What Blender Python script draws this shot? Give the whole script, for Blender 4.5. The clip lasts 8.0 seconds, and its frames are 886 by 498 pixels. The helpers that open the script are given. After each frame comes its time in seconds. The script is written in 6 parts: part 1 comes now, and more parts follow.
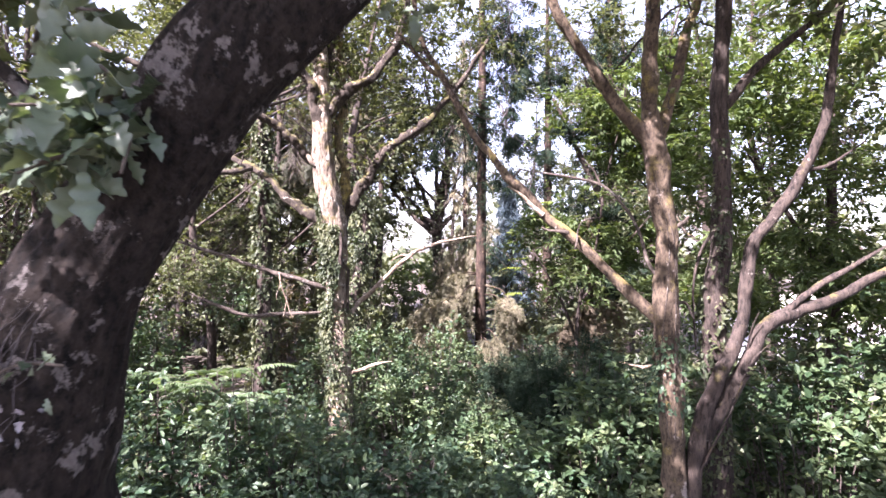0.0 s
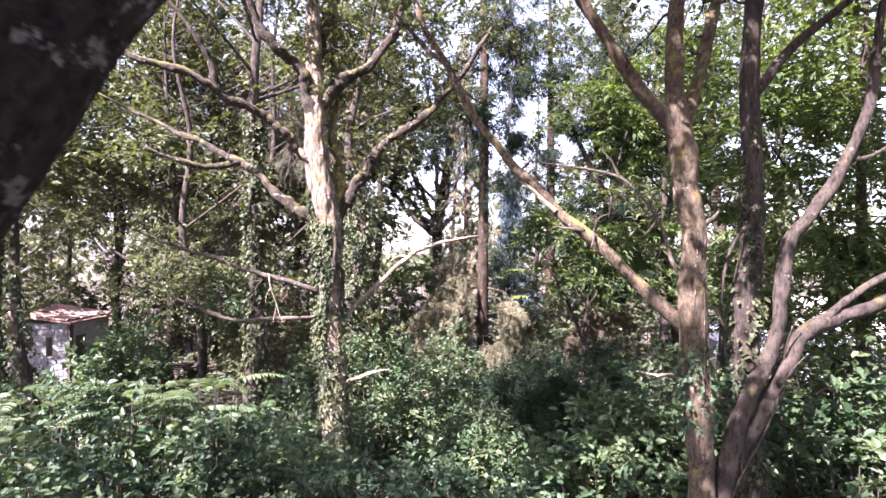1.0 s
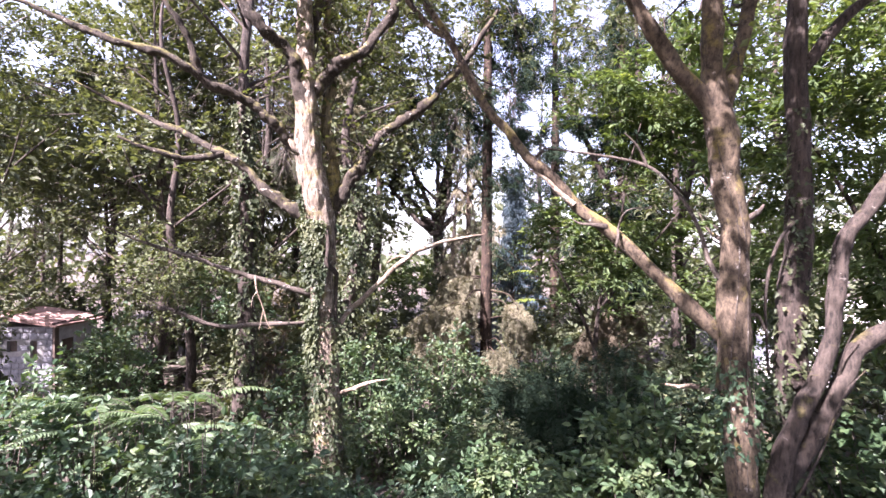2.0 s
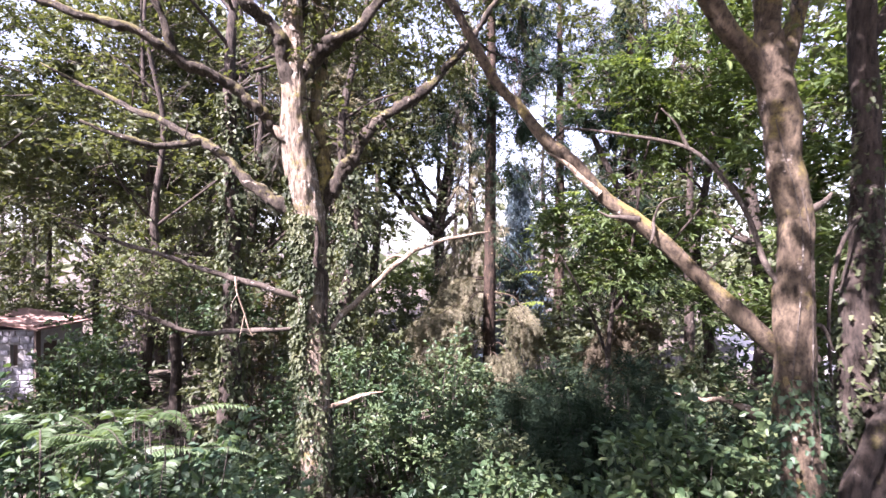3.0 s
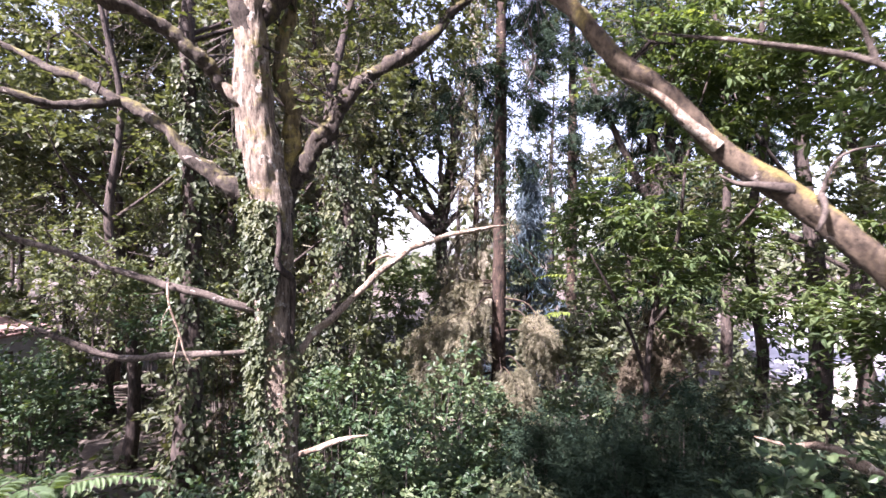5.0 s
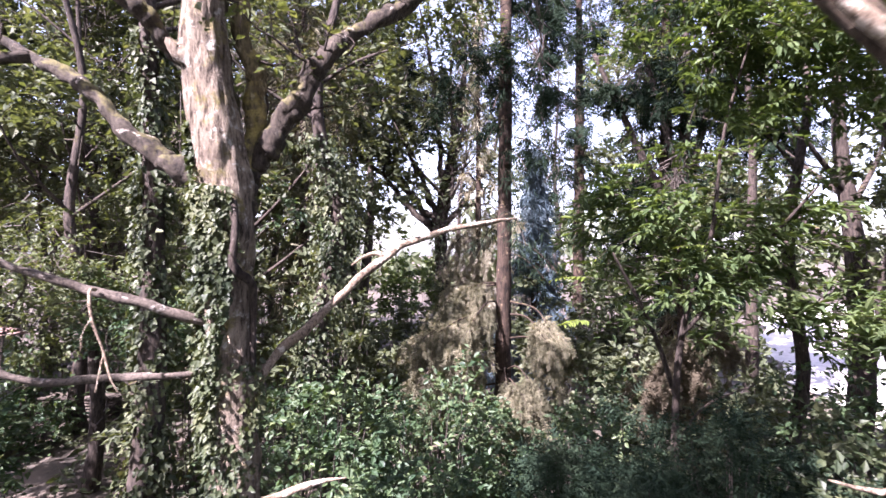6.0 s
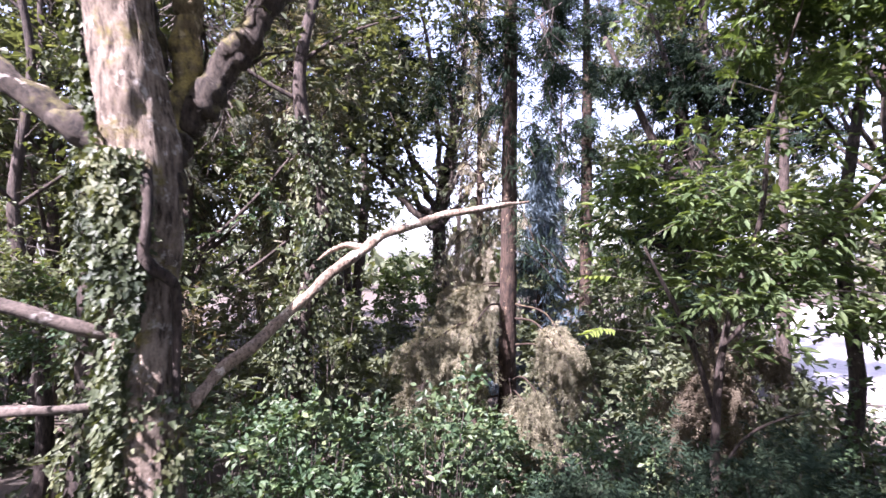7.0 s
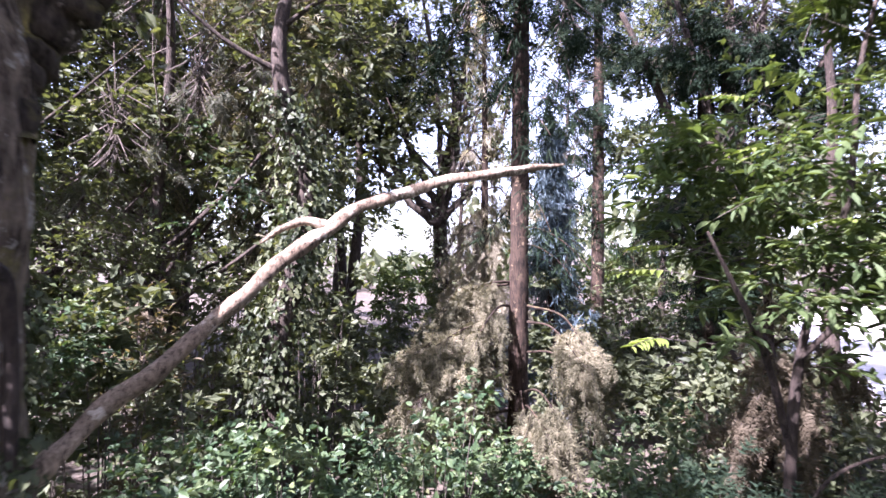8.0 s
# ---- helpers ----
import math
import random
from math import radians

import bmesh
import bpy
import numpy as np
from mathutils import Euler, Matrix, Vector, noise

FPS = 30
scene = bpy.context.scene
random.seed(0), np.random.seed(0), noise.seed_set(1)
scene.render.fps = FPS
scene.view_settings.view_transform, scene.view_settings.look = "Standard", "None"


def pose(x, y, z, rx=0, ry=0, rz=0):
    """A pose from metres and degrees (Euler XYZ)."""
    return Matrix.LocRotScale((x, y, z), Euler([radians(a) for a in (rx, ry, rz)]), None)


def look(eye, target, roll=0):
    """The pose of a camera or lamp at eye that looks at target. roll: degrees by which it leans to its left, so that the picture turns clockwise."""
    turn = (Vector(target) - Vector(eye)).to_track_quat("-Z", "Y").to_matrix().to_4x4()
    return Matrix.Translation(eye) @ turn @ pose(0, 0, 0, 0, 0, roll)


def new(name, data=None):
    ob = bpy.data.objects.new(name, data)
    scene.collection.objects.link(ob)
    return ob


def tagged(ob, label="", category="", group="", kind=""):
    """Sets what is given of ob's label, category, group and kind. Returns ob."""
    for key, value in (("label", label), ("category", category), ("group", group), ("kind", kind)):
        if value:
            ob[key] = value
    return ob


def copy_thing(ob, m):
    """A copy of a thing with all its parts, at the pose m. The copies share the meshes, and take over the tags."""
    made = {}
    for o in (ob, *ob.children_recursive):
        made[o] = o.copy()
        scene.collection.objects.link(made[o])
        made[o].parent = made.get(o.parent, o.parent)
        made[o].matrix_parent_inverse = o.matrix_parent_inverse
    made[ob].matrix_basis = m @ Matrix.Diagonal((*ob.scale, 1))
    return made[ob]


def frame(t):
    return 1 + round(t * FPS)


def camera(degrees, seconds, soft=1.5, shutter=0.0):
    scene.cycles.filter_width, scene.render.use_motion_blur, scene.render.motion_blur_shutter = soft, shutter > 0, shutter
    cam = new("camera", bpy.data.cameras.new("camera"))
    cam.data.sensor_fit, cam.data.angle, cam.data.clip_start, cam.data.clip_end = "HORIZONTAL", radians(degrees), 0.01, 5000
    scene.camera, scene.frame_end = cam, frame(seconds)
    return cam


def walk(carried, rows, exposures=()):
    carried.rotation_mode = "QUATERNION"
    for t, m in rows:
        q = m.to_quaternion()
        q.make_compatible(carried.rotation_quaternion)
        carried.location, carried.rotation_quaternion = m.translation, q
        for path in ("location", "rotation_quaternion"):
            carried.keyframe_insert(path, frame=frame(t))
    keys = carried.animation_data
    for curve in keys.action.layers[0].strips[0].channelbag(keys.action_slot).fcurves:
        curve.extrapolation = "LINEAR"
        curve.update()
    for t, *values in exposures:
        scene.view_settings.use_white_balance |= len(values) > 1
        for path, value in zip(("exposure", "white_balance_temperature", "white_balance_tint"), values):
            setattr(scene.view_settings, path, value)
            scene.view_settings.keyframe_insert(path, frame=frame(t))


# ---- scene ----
cam = camera(75.0, 8.0, shutter=0.5)
METRES, EYE, TILT, LEAN, TURN = 8.0, 3.7, 0.0, 0.0, 0.0
ROWS = [
    (0.0, 0.0000, 0.0000, 0.0000, 0.00, -0.00, -0.00),
    (0.5, -0.0019, 0.0385, -0.0011, -0.01, 0.12, 0.00),
    (1.0, -0.0028, 0.0807, -0.0037, -0.01, 0.21, -0.00),
    (1.5, -0.0039, 0.1266, -0.0049, 0.03, 0.27, -0.01),
    (3.0, -0.0069, 0.2799, -0.0086, 0.12, 0.35, -0.09),
    (3.5, -0.0072, 0.3358, -0.0105, 0.15, 0.38, -0.09),
    (4.0, -0.0084, 0.3954, -0.0113, 0.24, 0.39, -0.10),
    (4.5, -0.0108, 0.4544, -0.0120, 0.28, 0.44, -0.07),
    (6.0, -0.0079, 0.6670, -0.0155, 0.35, 0.55, -0.12),
    (6.5, -0.0052, 0.7432, -0.0188, 0.35, 0.58, -0.16),
    (7.0, -0.0022, 0.8246, -0.0237, 0.37, 0.62, -0.19),
    (7.5, -0.0012, 0.9085, -0.0297, 0.42, 0.67, -0.20),
    (8.0, -0.0040, 0.9969, -0.0363, 0.48, 0.68, -0.14),
]
walk(cam, [(t, pose(0, 0, EYE, TILT, LEAN, TURN) @ pose(METRES * x, METRES * y, METRES * z, 90 + pitch, roll, yaw)) for t, x, y, z, yaw, pitch, roll in ROWS],
     exposures=[(0.0, 3.2, 6050, 37), (4.5, 2.92, 6000, 37), (6.5, 2.92, 5850, 38), (8.0, 3.06, 5700, 39)])

# ---- light ----
SUN = Vector((-0.49, -0.485, 0.73)).normalized()      # towards the sun
world = bpy.data.worlds.new("sky")
scene.world = world
world.use_nodes = True
wn = world.node_tree
sky = wn.nodes.new("ShaderNodeTexSky")
sky.sky_type, sky.sun_disc = "NISHITA", False
sky.sun_elevation = math.asin(SUN.z)
sky.sun_rotation = math.atan2(SUN.x, SUN.y)
sky.air_density, sky.dust_density = 1.0, 1.6
haze = wn.nodes.new("ShaderNodeHueSaturation")
haze.inputs["Saturation"].default_value = 0.62
wn.links.new(sky.outputs[0], haze.inputs["Color"])
wn.links.new(haze.outputs[0], wn.nodes["Background"].inputs[0])
wn.nodes["Background"].inputs[1].default_value = 0.08
sun_data = bpy.data.lights.new("sun", "SUN")
sun_data.energy, sun_data.angle, sun_data.color = 5.0, radians(0.53), (1.0, 0.96, 0.90)
sun = new("sun", sun_data)
sun.matrix_world = look(SUN * 50, (0, 0, 0))

# Gaps in the leaf roof through which the sun comes down: place of the sunlit spot, and half width
GAPS = [((-1.95, 10.03, 4.6), 0.35), ((-1.9, 10.0, 4.2), 0.25), ((-0.95, 10.55, 5.58), 0.3), ((-0.6, 10.7, 5.9), 0.25), ((-2.08, 9.95, 3.2), 0.3), ((-2.1, 10.0, 5.4), 0.4),
        ((-1.5, 10.45, 2.75), 0.2), ((-1.05, 10.78, 3.18), 0.15), ((-2.05, 10.05, 5.2), 0.55), ((-2.1, 10.05, 4.5), 0.4), ((-0.95, 10.5, 5.45), 0.3), ((-1.8, 10.05, 1.9), 0.28), ((-1.8, 10.05, 1.2), 0.25),
        ((2.5, 6.3, 3.95), 0.09), ((2.3, 6.4, 4.95), 0.14), ((1.35, 6.5, 3.95), 0.16), ((1.05, 6.6, 4.25), 0.12), ((2.0, 6.5, 3.3), 0.12), ((2.55, 6.4, 2.2), 0.12),
        ((-1.2, 10.7, 3.0), 0.25), ((-0.9, 10.8, 3.3), 0.16), ((-5.0, 7.2, 2.2), 0.8), ((-3.4, 7.4, 2.1), 0.6), ((-6.3, 8.0, 2.3), 0.7), ((-2.3, 7.4, 1.9), 0.35),
        ((0.3, 12.3, 1.2), 0.65), ((1.5, 16.2, 0.8), 0.4), ((0.9, 17.5, 3.9), 0.45), ((4.6, 6.5, 2.3), 0.7), ((5.6, 7.4, 2.5), 0.7),
        ((-12.8, 19.2, 1.7), 0.45), ((-3.5, 9.8, 2.6), 0.14), ((-0.35, 16.8, 2.3), 0.4), ((-0.3, 16.6, 1.0), 0.3), ((-1.2, 1.25, 3.0), 0.2), ((-1.0, 1.32, 3.62), 0.11), ((-1.3, 12.3, 1.3), 0.6), ((-2.4, 12.6, 2.2), 0.5), ((-1.9, 11.6, 1.7), 0.4), ((-4.5, 16.0, 7.0), 1.1), ((-6.0, 18.0, 8.0), 0.6), ((-6.8, 14.2, 3.4), 0.8), ((-0.7, 11.2, 0.7), 0.6), ((-0.5, 12.6, 1.6), 0.55), ((-0.1, 13.8, 2.2), 0.55), ((4.4, 6.8, 2.4), 0.45), ((-1.2, 12.5, 7.5), 0.6), ((-2.2, 14.0, 7.8), 0.6), ((-0.6, 14.5, 8.2), 0.5), ((-1.95, 10, 4.75), 0.4), ((-1.9, 9.95, 4.35), 0.3), ((0.6, 20.4, 4.4), 0.7), ((0.3, 20.4, 3.0), 0.7), ((1.1, 20.3, 3.4), 0.6), ((2.54, 6.3, 4.50), 0.1), ((2.56, 6.3, 4.36), 0.1), ((2.58, 6.3, 4.20), 0.1), ((2.54, 6.3, 4.00), 0.1), ((2.56, 6.3, 3.86), 0.1), ((2.58, 6.3, 3.60), 0.1), ((2.54, 6.3, 3.45), 0.1), ((2.56, 6.3, 3.10), 0.1), ((2.58, 6.3, 2.95), 0.1), ((2.54, 6.3, 2.40), 0.1), ((2.56, 6.3, 2.10), 0.1), ((1.25, 6.75, 4.1), 0.2), ((1.05, 6.9, 4.3), 0.12), ((1.6, 6.65, 3.75), 0.1), ((0.9, 8.6, 0.8), 0.4), ((-5.0, 19.0, 6.5), 1.0), ((-6.2, 18.6, 5.2), 0.8), ((-5.6, 19.2, 8.6), 1.0), ((-9.2, 20.0, 0.0), 0.35), ((-1.35, 10.6, 2.9), 0.3), ((-0.85, 10.85, 3.35), 0.18), ((5.4, 6.6, 2.4), 0.6), ((6.4, 7.2, 2.5), 0.6), ((3.0, 8.2, 1.9), 0.3), ((4.9, 5.9, 1.9), 0.45), ((1.9, 7.4, 1.3), 0.4), ((1.2, 6.8, 1.1), 0.35), ((-7.6, 17.8, -0.3), 0.28), ((11.5, 23.0, -0.5), 2.1), ((10.0, 20.5, -0.5), 1.7), ((-2.05, 9.9, 3.5), 0.33), ((-2, 9.9, 2.8), 0.28), ((13.5, 26.0, -0.5), 1.8), ((3.9, 6.9, 2.2), 0.4), ((5.0, 7.2, 2.6), 0.5), ((3.2, 8.6, 2.0), 0.22), ((4.0, 9.0, 2.1), 0.28), ((3.5, 10.4, 1.7), 0.4), ((4.4, 10.8, 1.9), 0.5), ((-2.9, 8.2, 1.8), 0.5), ((-2.1, 8.1, 1.6), 0.4), ((1.45, 16.1, 0.8), 0.35), ((-0.3, 17.0, 2.1), 0.4), ((-0.5, 16.7, 0.9), 0.35), ((-0.85, 1.25, 4.02), 0.12), ((1.2, 11.8, 3.2), 0.4), ((2.2, 12.4, 4.4), 0.4),
        ((3.4, 10.5, 6.2), 0.9), ((-4.4, 13.0, 3.6), 0.3), ((3.75, 5.7, 4.8), 0.22), ((-6.5, 13.5, 2.6), 0.5), ((-3.0, 14.6, 3.4), 0.35), ((0.5, 9.3, 0.9), 0.4),
        ((-8.0, 15.0, 3.6), 1.6), ((-5.4, 15.8, 3.6), 0.9), ((-9.5, 17.5, 6.0), 0.6), ((-3.4, 18.5, 4.0), 1.2), ((5.0, 9.0, 5.8), 0.9), ((6.2, 9.2, 6.8), 0.9), ((-4.8, 5.9, 1.7), 0.45), ((-1.85, 10, 3.7), 0.2), ((0.3, 16.0, 2.2), 0.35), ((-6.0, 6.6, 2.0), 0.5), ((0.6, 20.5, 3.8), 1.2), ((-6.5, 14.0, 4.6), 0.9), ((-8.8, 13.5, 4.2), 0.8), ((-10.0, 16.0, 4.0), 0.6), ((-4.6, 13.0, 5.6), 0.6), ((-1.8, 10, 1), 0.3), ((-1.8, 10, 2.6), 0.25), ((1.3, 15.9, 0.9), 0.4), ((-0.6, 11.5, 1.2), 0.55), ((-1.3, 12.8, 1.9), 0.55), ((-5.6, 7.4, 2.1), 0.5), ((5.2, 5.8, 2.1), 0.4), ((2.45, 6.3, 4.42), 0.11), ((2.5, 6.3, 3.52), 0.09), ((2.5, 6.3, 3.02), 0.11), ((2.55, 6.3, 2.05), 0.06), ((2.55, 6.3, 1.7), 0.07), ((-2.9, 16.4, 5.2), 0.4), ((2.3, 12.6, 4.8), 0.5), ((3.2, 12.8, 6.3), 0.7), ((4.7, 12.4, 7.6), 0.8), ((1.7, 12.8, 3.4), 0.4), ((3.9, 12.8, 7.2), 0.9), ((-2.2, 10.05, 6.2), 0.4), ((-2, 10.05, 4.9), 0.5), ((-1.8, 10, 4.1), 0.4), ((-1.7, 10, 3.2), 0.22)]

flecks = np.random.default_rng(77)
for _ in range(50):
    spot = (flecks.uniform(-9, 7), flecks.uniform(4, 17), flecks.uniform(0.8, 2.4))
    wide = flecks.uniform(0.12, 0.42)
    if spot[1] > 6.2 and not (0.7 < spot[0] < 4.2 and spot[1] < 13.5) and not (-6.5 < spot[0] < -2.4 and spot[1] > 9.5):
        GAPS.append((spot, wide))


for _ in range(200):
    spot, wide = (flecks.uniform(-14, 0.5), flecks.uniform(13.5, 24), flecks.uniform(1.2, 5.4)), flecks.uniform(0.22, 0.6)
    if not (-9.5 < spot[0] < -4 and spot[1] < 17.5 and spot[2] < 3.2):
        GAPS.append((spot, wide))


for _ in range(150):
    GAPS.append(((flecks.uniform(-11, 1), flecks.uniform(14, 24), flecks.uniform(3.5, 8.5)), flecks.uniform(0.25, 0.65)))


def sunlit(P):
    """Which of the points P would stand in one of the gaps."""
    cut = np.zeros(len(P), bool)
    s = np.array(SUN)
    for c, r in GAPS:
        v = P - np.array(c)
        along = v @ s
        cut |= (along > 0.35) & ((v * v).sum(1) - along ** 2 < r * r)
    return cut


# ---- materials ----
def material(name):
    m = bpy.data.materials.new(name)
    m.use_nodes = True
    t = m.node_tree
    return m, t, t.nodes["Principled BSDF"]


def node(t, kind, **values):
    n = t.nodes.new(kind)
    for key, value in values.items():
        n.inputs[key].default_value = value
    return n


def ramp(t, source, stops):
    r = t.nodes.new("ShaderNodeValToRGB")
    e = r.color_ramp.elements
    while len(e) < len(stops):
        e.new(0.5)
    for el, (p, c) in zip(e, stops):
        el.position, el.color = p, (*c, 1)
    t.links.new(source, r.inputs[0])
    return r.outputs[0]


def mixed(t, factor, a, b):
    m = t.nodes.new("ShaderNodeMix")
    m.data_type = "RGBA"
    t.links.new(factor, m.inputs["Factor"])
    t.links.new(a, m.inputs["A"])
    t.links.new(b, m.inputs["B"])
    return m.outputs["Result"]


def coords(t, scale):
    c = t.nodes.new("ShaderNodeTexCoord")
    m = node(t, "ShaderNodeMapping", Scale=scale)
    t.links.new(c.outputs["Object"], m.inputs[0])
    return m.outputs[0]


def noise_tex(t, vec, scale, detail=5.0, rough=0.6):
    n = node(t, "ShaderNodeTexNoise", Scale=scale, Detail=detail, Roughness=rough)
    t.links.new(vec, n.inputs["Vector"])
    return n.outputs[0]


def bark(name, dark, light, lichen, amount=0.6, moss=(0.10, 0.10, 0.03), mossy=0.62, depth=0.02, grain=1.0, stretch=0.22, patches=7.5, crack=0.8):
    """Furrowed bark: long broken fissures, blotches, patches of lichen and painted sunlight, a little moss."""
    m, t, b = material(name)
    plain, long = coords(t, (1, 1, 1)), coords(t, (1, 1, stretch))
    fine = noise_tex(t, long, 34 * grain, 8, 0.72)
    rough = noise_tex(t, plain, 70 * grain, 5, 0.7)
    blot = noise_tex(t, plain, 4.2, 5, 0.6)
    base = ramp(t, fine, [(0.34, dark), (0.66, light)])
    fissure = ramp(t, fine, [(0.36, (0.35, 0.35, 0.35)), (0.48, (1, 1, 1))])
    tone = ramp(t, blot, [(0.34, (0.5, 0.47, 0.45)), (0.56, (1.0, 0.98, 0.95))])
    grit = ramp(t, rough, [(0.3, (0.7, 0.7, 0.7)), (0.56, (1, 1, 1))])

    def times(a, c, f):
        k = t.nodes.new("ShaderNodeMix")
        k.data_type, k.blend_type = "RGBA", "MULTIPLY"
        k.inputs["Factor"].default_value = f
        t.links.new(a, k.inputs["A"])
        t.links.new(c, k.inputs["B"])
        return k.outputs["Result"]
    col = times(times(times(base, fissure, crack), tone, 0.9), grit, 0.8)
    spots = ramp(t, noise_tex(t, plain, patches, 9, 0.7), [(amount, (0, 0, 0)), (amount + 0.04, (1, 1, 1))])
    pale = times(ramp(t, rough, [(0.25, tuple(0.55 * c for c in lichen)), (0.7, lichen)]), fissure, 0.5)
    col = mixed(t, spots, col, pale)
    green = times(ramp(t, rough, [(0.3, tuple(0.5 * c for c in moss)), (0.7, tuple(1.3 * c for c in moss))]), grit, 0.6)
    up = t.nodes.new("ShaderNodeSeparateXYZ")
    t.links.new(t.nodes.new("ShaderNodeNewGeometry").outputs["Normal"], up.inputs[0])
    top = node(t, "ShaderNodeMath")
    top.operation, top.inputs[1].default_value = "MULTIPLY_ADD", 0.13
    t.links.new(up.outputs["Z"], top.inputs[0])
    t.links.new(noise_tex(t, plain, 3.4, 7, 0.7), top.inputs[2])
    patch = ramp(t, top.outputs[0], [(mossy, (0, 0, 0)), (mossy + 0.1, (0.85, 0.85, 0.85))])
    col = mixed(t, patch, col, green)
    t.links.new(col, b.inputs["Base Color"])
    b.inputs["Roughness"].default_value = 0.88
    b.inputs["Specular IOR Level"].default_value = 0.25
    total = node(t, "ShaderNodeMath")
    total.operation = "MULTIPLY_ADD"
    total.inputs[1].default_value = 0.35
    t.links.new(rough, total.inputs[0])
    t.links.new(fine, total.inputs[2])
    bump = node(t, "ShaderNodeBump", Strength=1.0, Distance=depth)
    t.links.new(total.outputs[0], bump.inputs["Height"])
    t.links.new(bump.outputs[0], b.inputs["Normal"])
    return m


def foliage(name, colours, through_light=0.35, rough=0.42, single=False, gloss=None):
    m, t, b = material(name)
    g = t.nodes.new("ShaderNodeObjectInfo" if single else "ShaderNodeNewGeometry")
    rnd = g.outputs["Random" if single else "Random Per Island"]
    if not single:
        # whole sprays share a tone; single leaves vary less
        clump = node(t, "ShaderNodeMapRange")
        for key, value in (("From Min", 0.33), ("From Max", 0.67), ("To Min", 0.0), ("To Max", 0.6)):
            clump.inputs[key].default_value = value
        t.links.new(noise_tex(t, coords(t, (1, 1, 1)), 1.9, 3, 0.55), clump.inputs["Value"])
        share = node(t, "ShaderNodeMath")
        share.operation, share.inputs[1].default_value = "MULTIPLY_ADD", 0.4
        t.links.new(rnd, share.inputs[0])
        t.links.new(clump.outputs[0], share.inputs[2])
        rnd = share.outputs[0]
    col = ramp(t, rnd, [(i / (len(colours) - 1), c) for i, c in enumerate(colours)])
    blot = ramp(t, noise_tex(t, coords(t, (1, 1, 1)), 60, 3), [(0.3, (0.72, 0.72, 0.68)), (0.65, (1, 1, 1))])
    mul = t.nodes.new("ShaderNodeMix")
    mul.data_type, mul.blend_type = "RGBA", "MULTIPLY"
    mul.inputs["Factor"].default_value = 1.0
    t.links.new(col, mul.inputs["A"])
    t.links.new(blot, mul.inputs["B"])
    t.links.new(mul.outputs["Result"], b.inputs["Base Color"])
    b.inputs["Roughness"].default_value = rough
    b.inputs["Specular IOR Level"].default_value = gloss if gloss is not None else 0.5 if rough < 0.55 else 0.2
    glow = t.nodes.new("ShaderNodeBsdfTranslucent")
    warm = t.nodes.new("ShaderNodeMix")
    warm.data_type, warm.blend_type = "RGBA", "MULTIPLY"
    warm.inputs["Factor"].default_value = 1.0
    warm.inputs["B"].default_value = (1.5, 1.5, 0.6, 1)
    t.links.new(mul.outputs["Result"], warm.inputs["A"])
    t.links.new(warm.outputs["Result"], glow.inputs[0])
    mix = node(t, "ShaderNodeMixShader", Fac=through_light)
    t.links.new(b.outputs[0], mix.inputs[1])
    t.links.new(glow.outputs[0], mix.inputs[2])
    t.links.new(mix.outputs[0], t.nodes["Material Output"].inputs[0])
    return m


def rough_stuff(name, dark, light, scale=8.0, rough=0.9, bumpy=0.01):
    m, t, b = material(name)
    v = coords(t, (1, 1, 1))
    n1, n2 = noise_tex(t, v, scale, 7, 0.65), noise_tex(t, v, scale * 0.12, 3)
    mean = node(t, "ShaderNodeMath")
    mean.operation = "ADD"
    half = node(t, "ShaderNodeMath")
    half.operation, half.inputs[1].default_value = "MULTIPLY", 0.5
    t.links.new(n1, mean.inputs[0])
    t.links.new(n2, mean.inputs[1])
    t.links.new(mean.outputs[0], half.inputs[0])
    t.links.new(ramp(t, half.outputs[0], [(0.35, dark), (0.65, light)]), b.inputs["Base Color"])
    b.inputs["Roughness"].default_value = rough
    bump = node(t, "ShaderNodeBump", Strength=0.7, Distance=bumpy)
    t.links.new(n1, bump.inputs["Height"])
    t.links.new(bump.outputs[0], b.inputs["Normal"])
    return m


BARK_OLD = bark("old_oak_bark", (0.012, 0.010, 0.008), (0.07, 0.055, 0.043), (0.34, 0.305, 0.275), 0.56, (0.045, 0.042, 0.02), 0.64, 0.07, 1.0, 0.7, 10.0)
# Besides lichen, the pale patches on oak_bark and reddish_bark paint sunlit bark
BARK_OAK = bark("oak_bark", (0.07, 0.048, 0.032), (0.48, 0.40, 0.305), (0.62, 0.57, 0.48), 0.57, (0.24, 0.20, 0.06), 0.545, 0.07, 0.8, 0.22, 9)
BARK_RED = bark("reddish_bark", (0.035, 0.026, 0.018), (0.165, 0.127, 0.085), (0.42, 0.36, 0.30), 0.60, (0.20, 0.16, 0.05), 0.55, 0.016, 0.9, 0.5, 3.6, 0.5)
BARK_DARK = bark("dark_bark", (0.024, 0.02, 0.017), (0.09, 0.07, 0.056), (0.24, 0.21, 0.175), 0.63, (0.13, 0.11, 0.035), 0.64)
# The tan patches of fir_bark paint sunlit bands on the trunk
BARK_FIR = bark("fir_bark", (0.016, 0.012, 0.009), (0.075, 0.05, 0.035), (0.22, 0.16, 0.10), 0.59, (0.16, 0.14, 0.06), 0.64)
DEAD_WOOD = bark("dead_wood", (0.10, 0.073, 0.05), (0.43, 0.34, 0.25), (0.60, 0.52, 0.41), 0.56, (0.3, 0.25, 0.12), 0.7, 0.008, 1.6, 0.5)
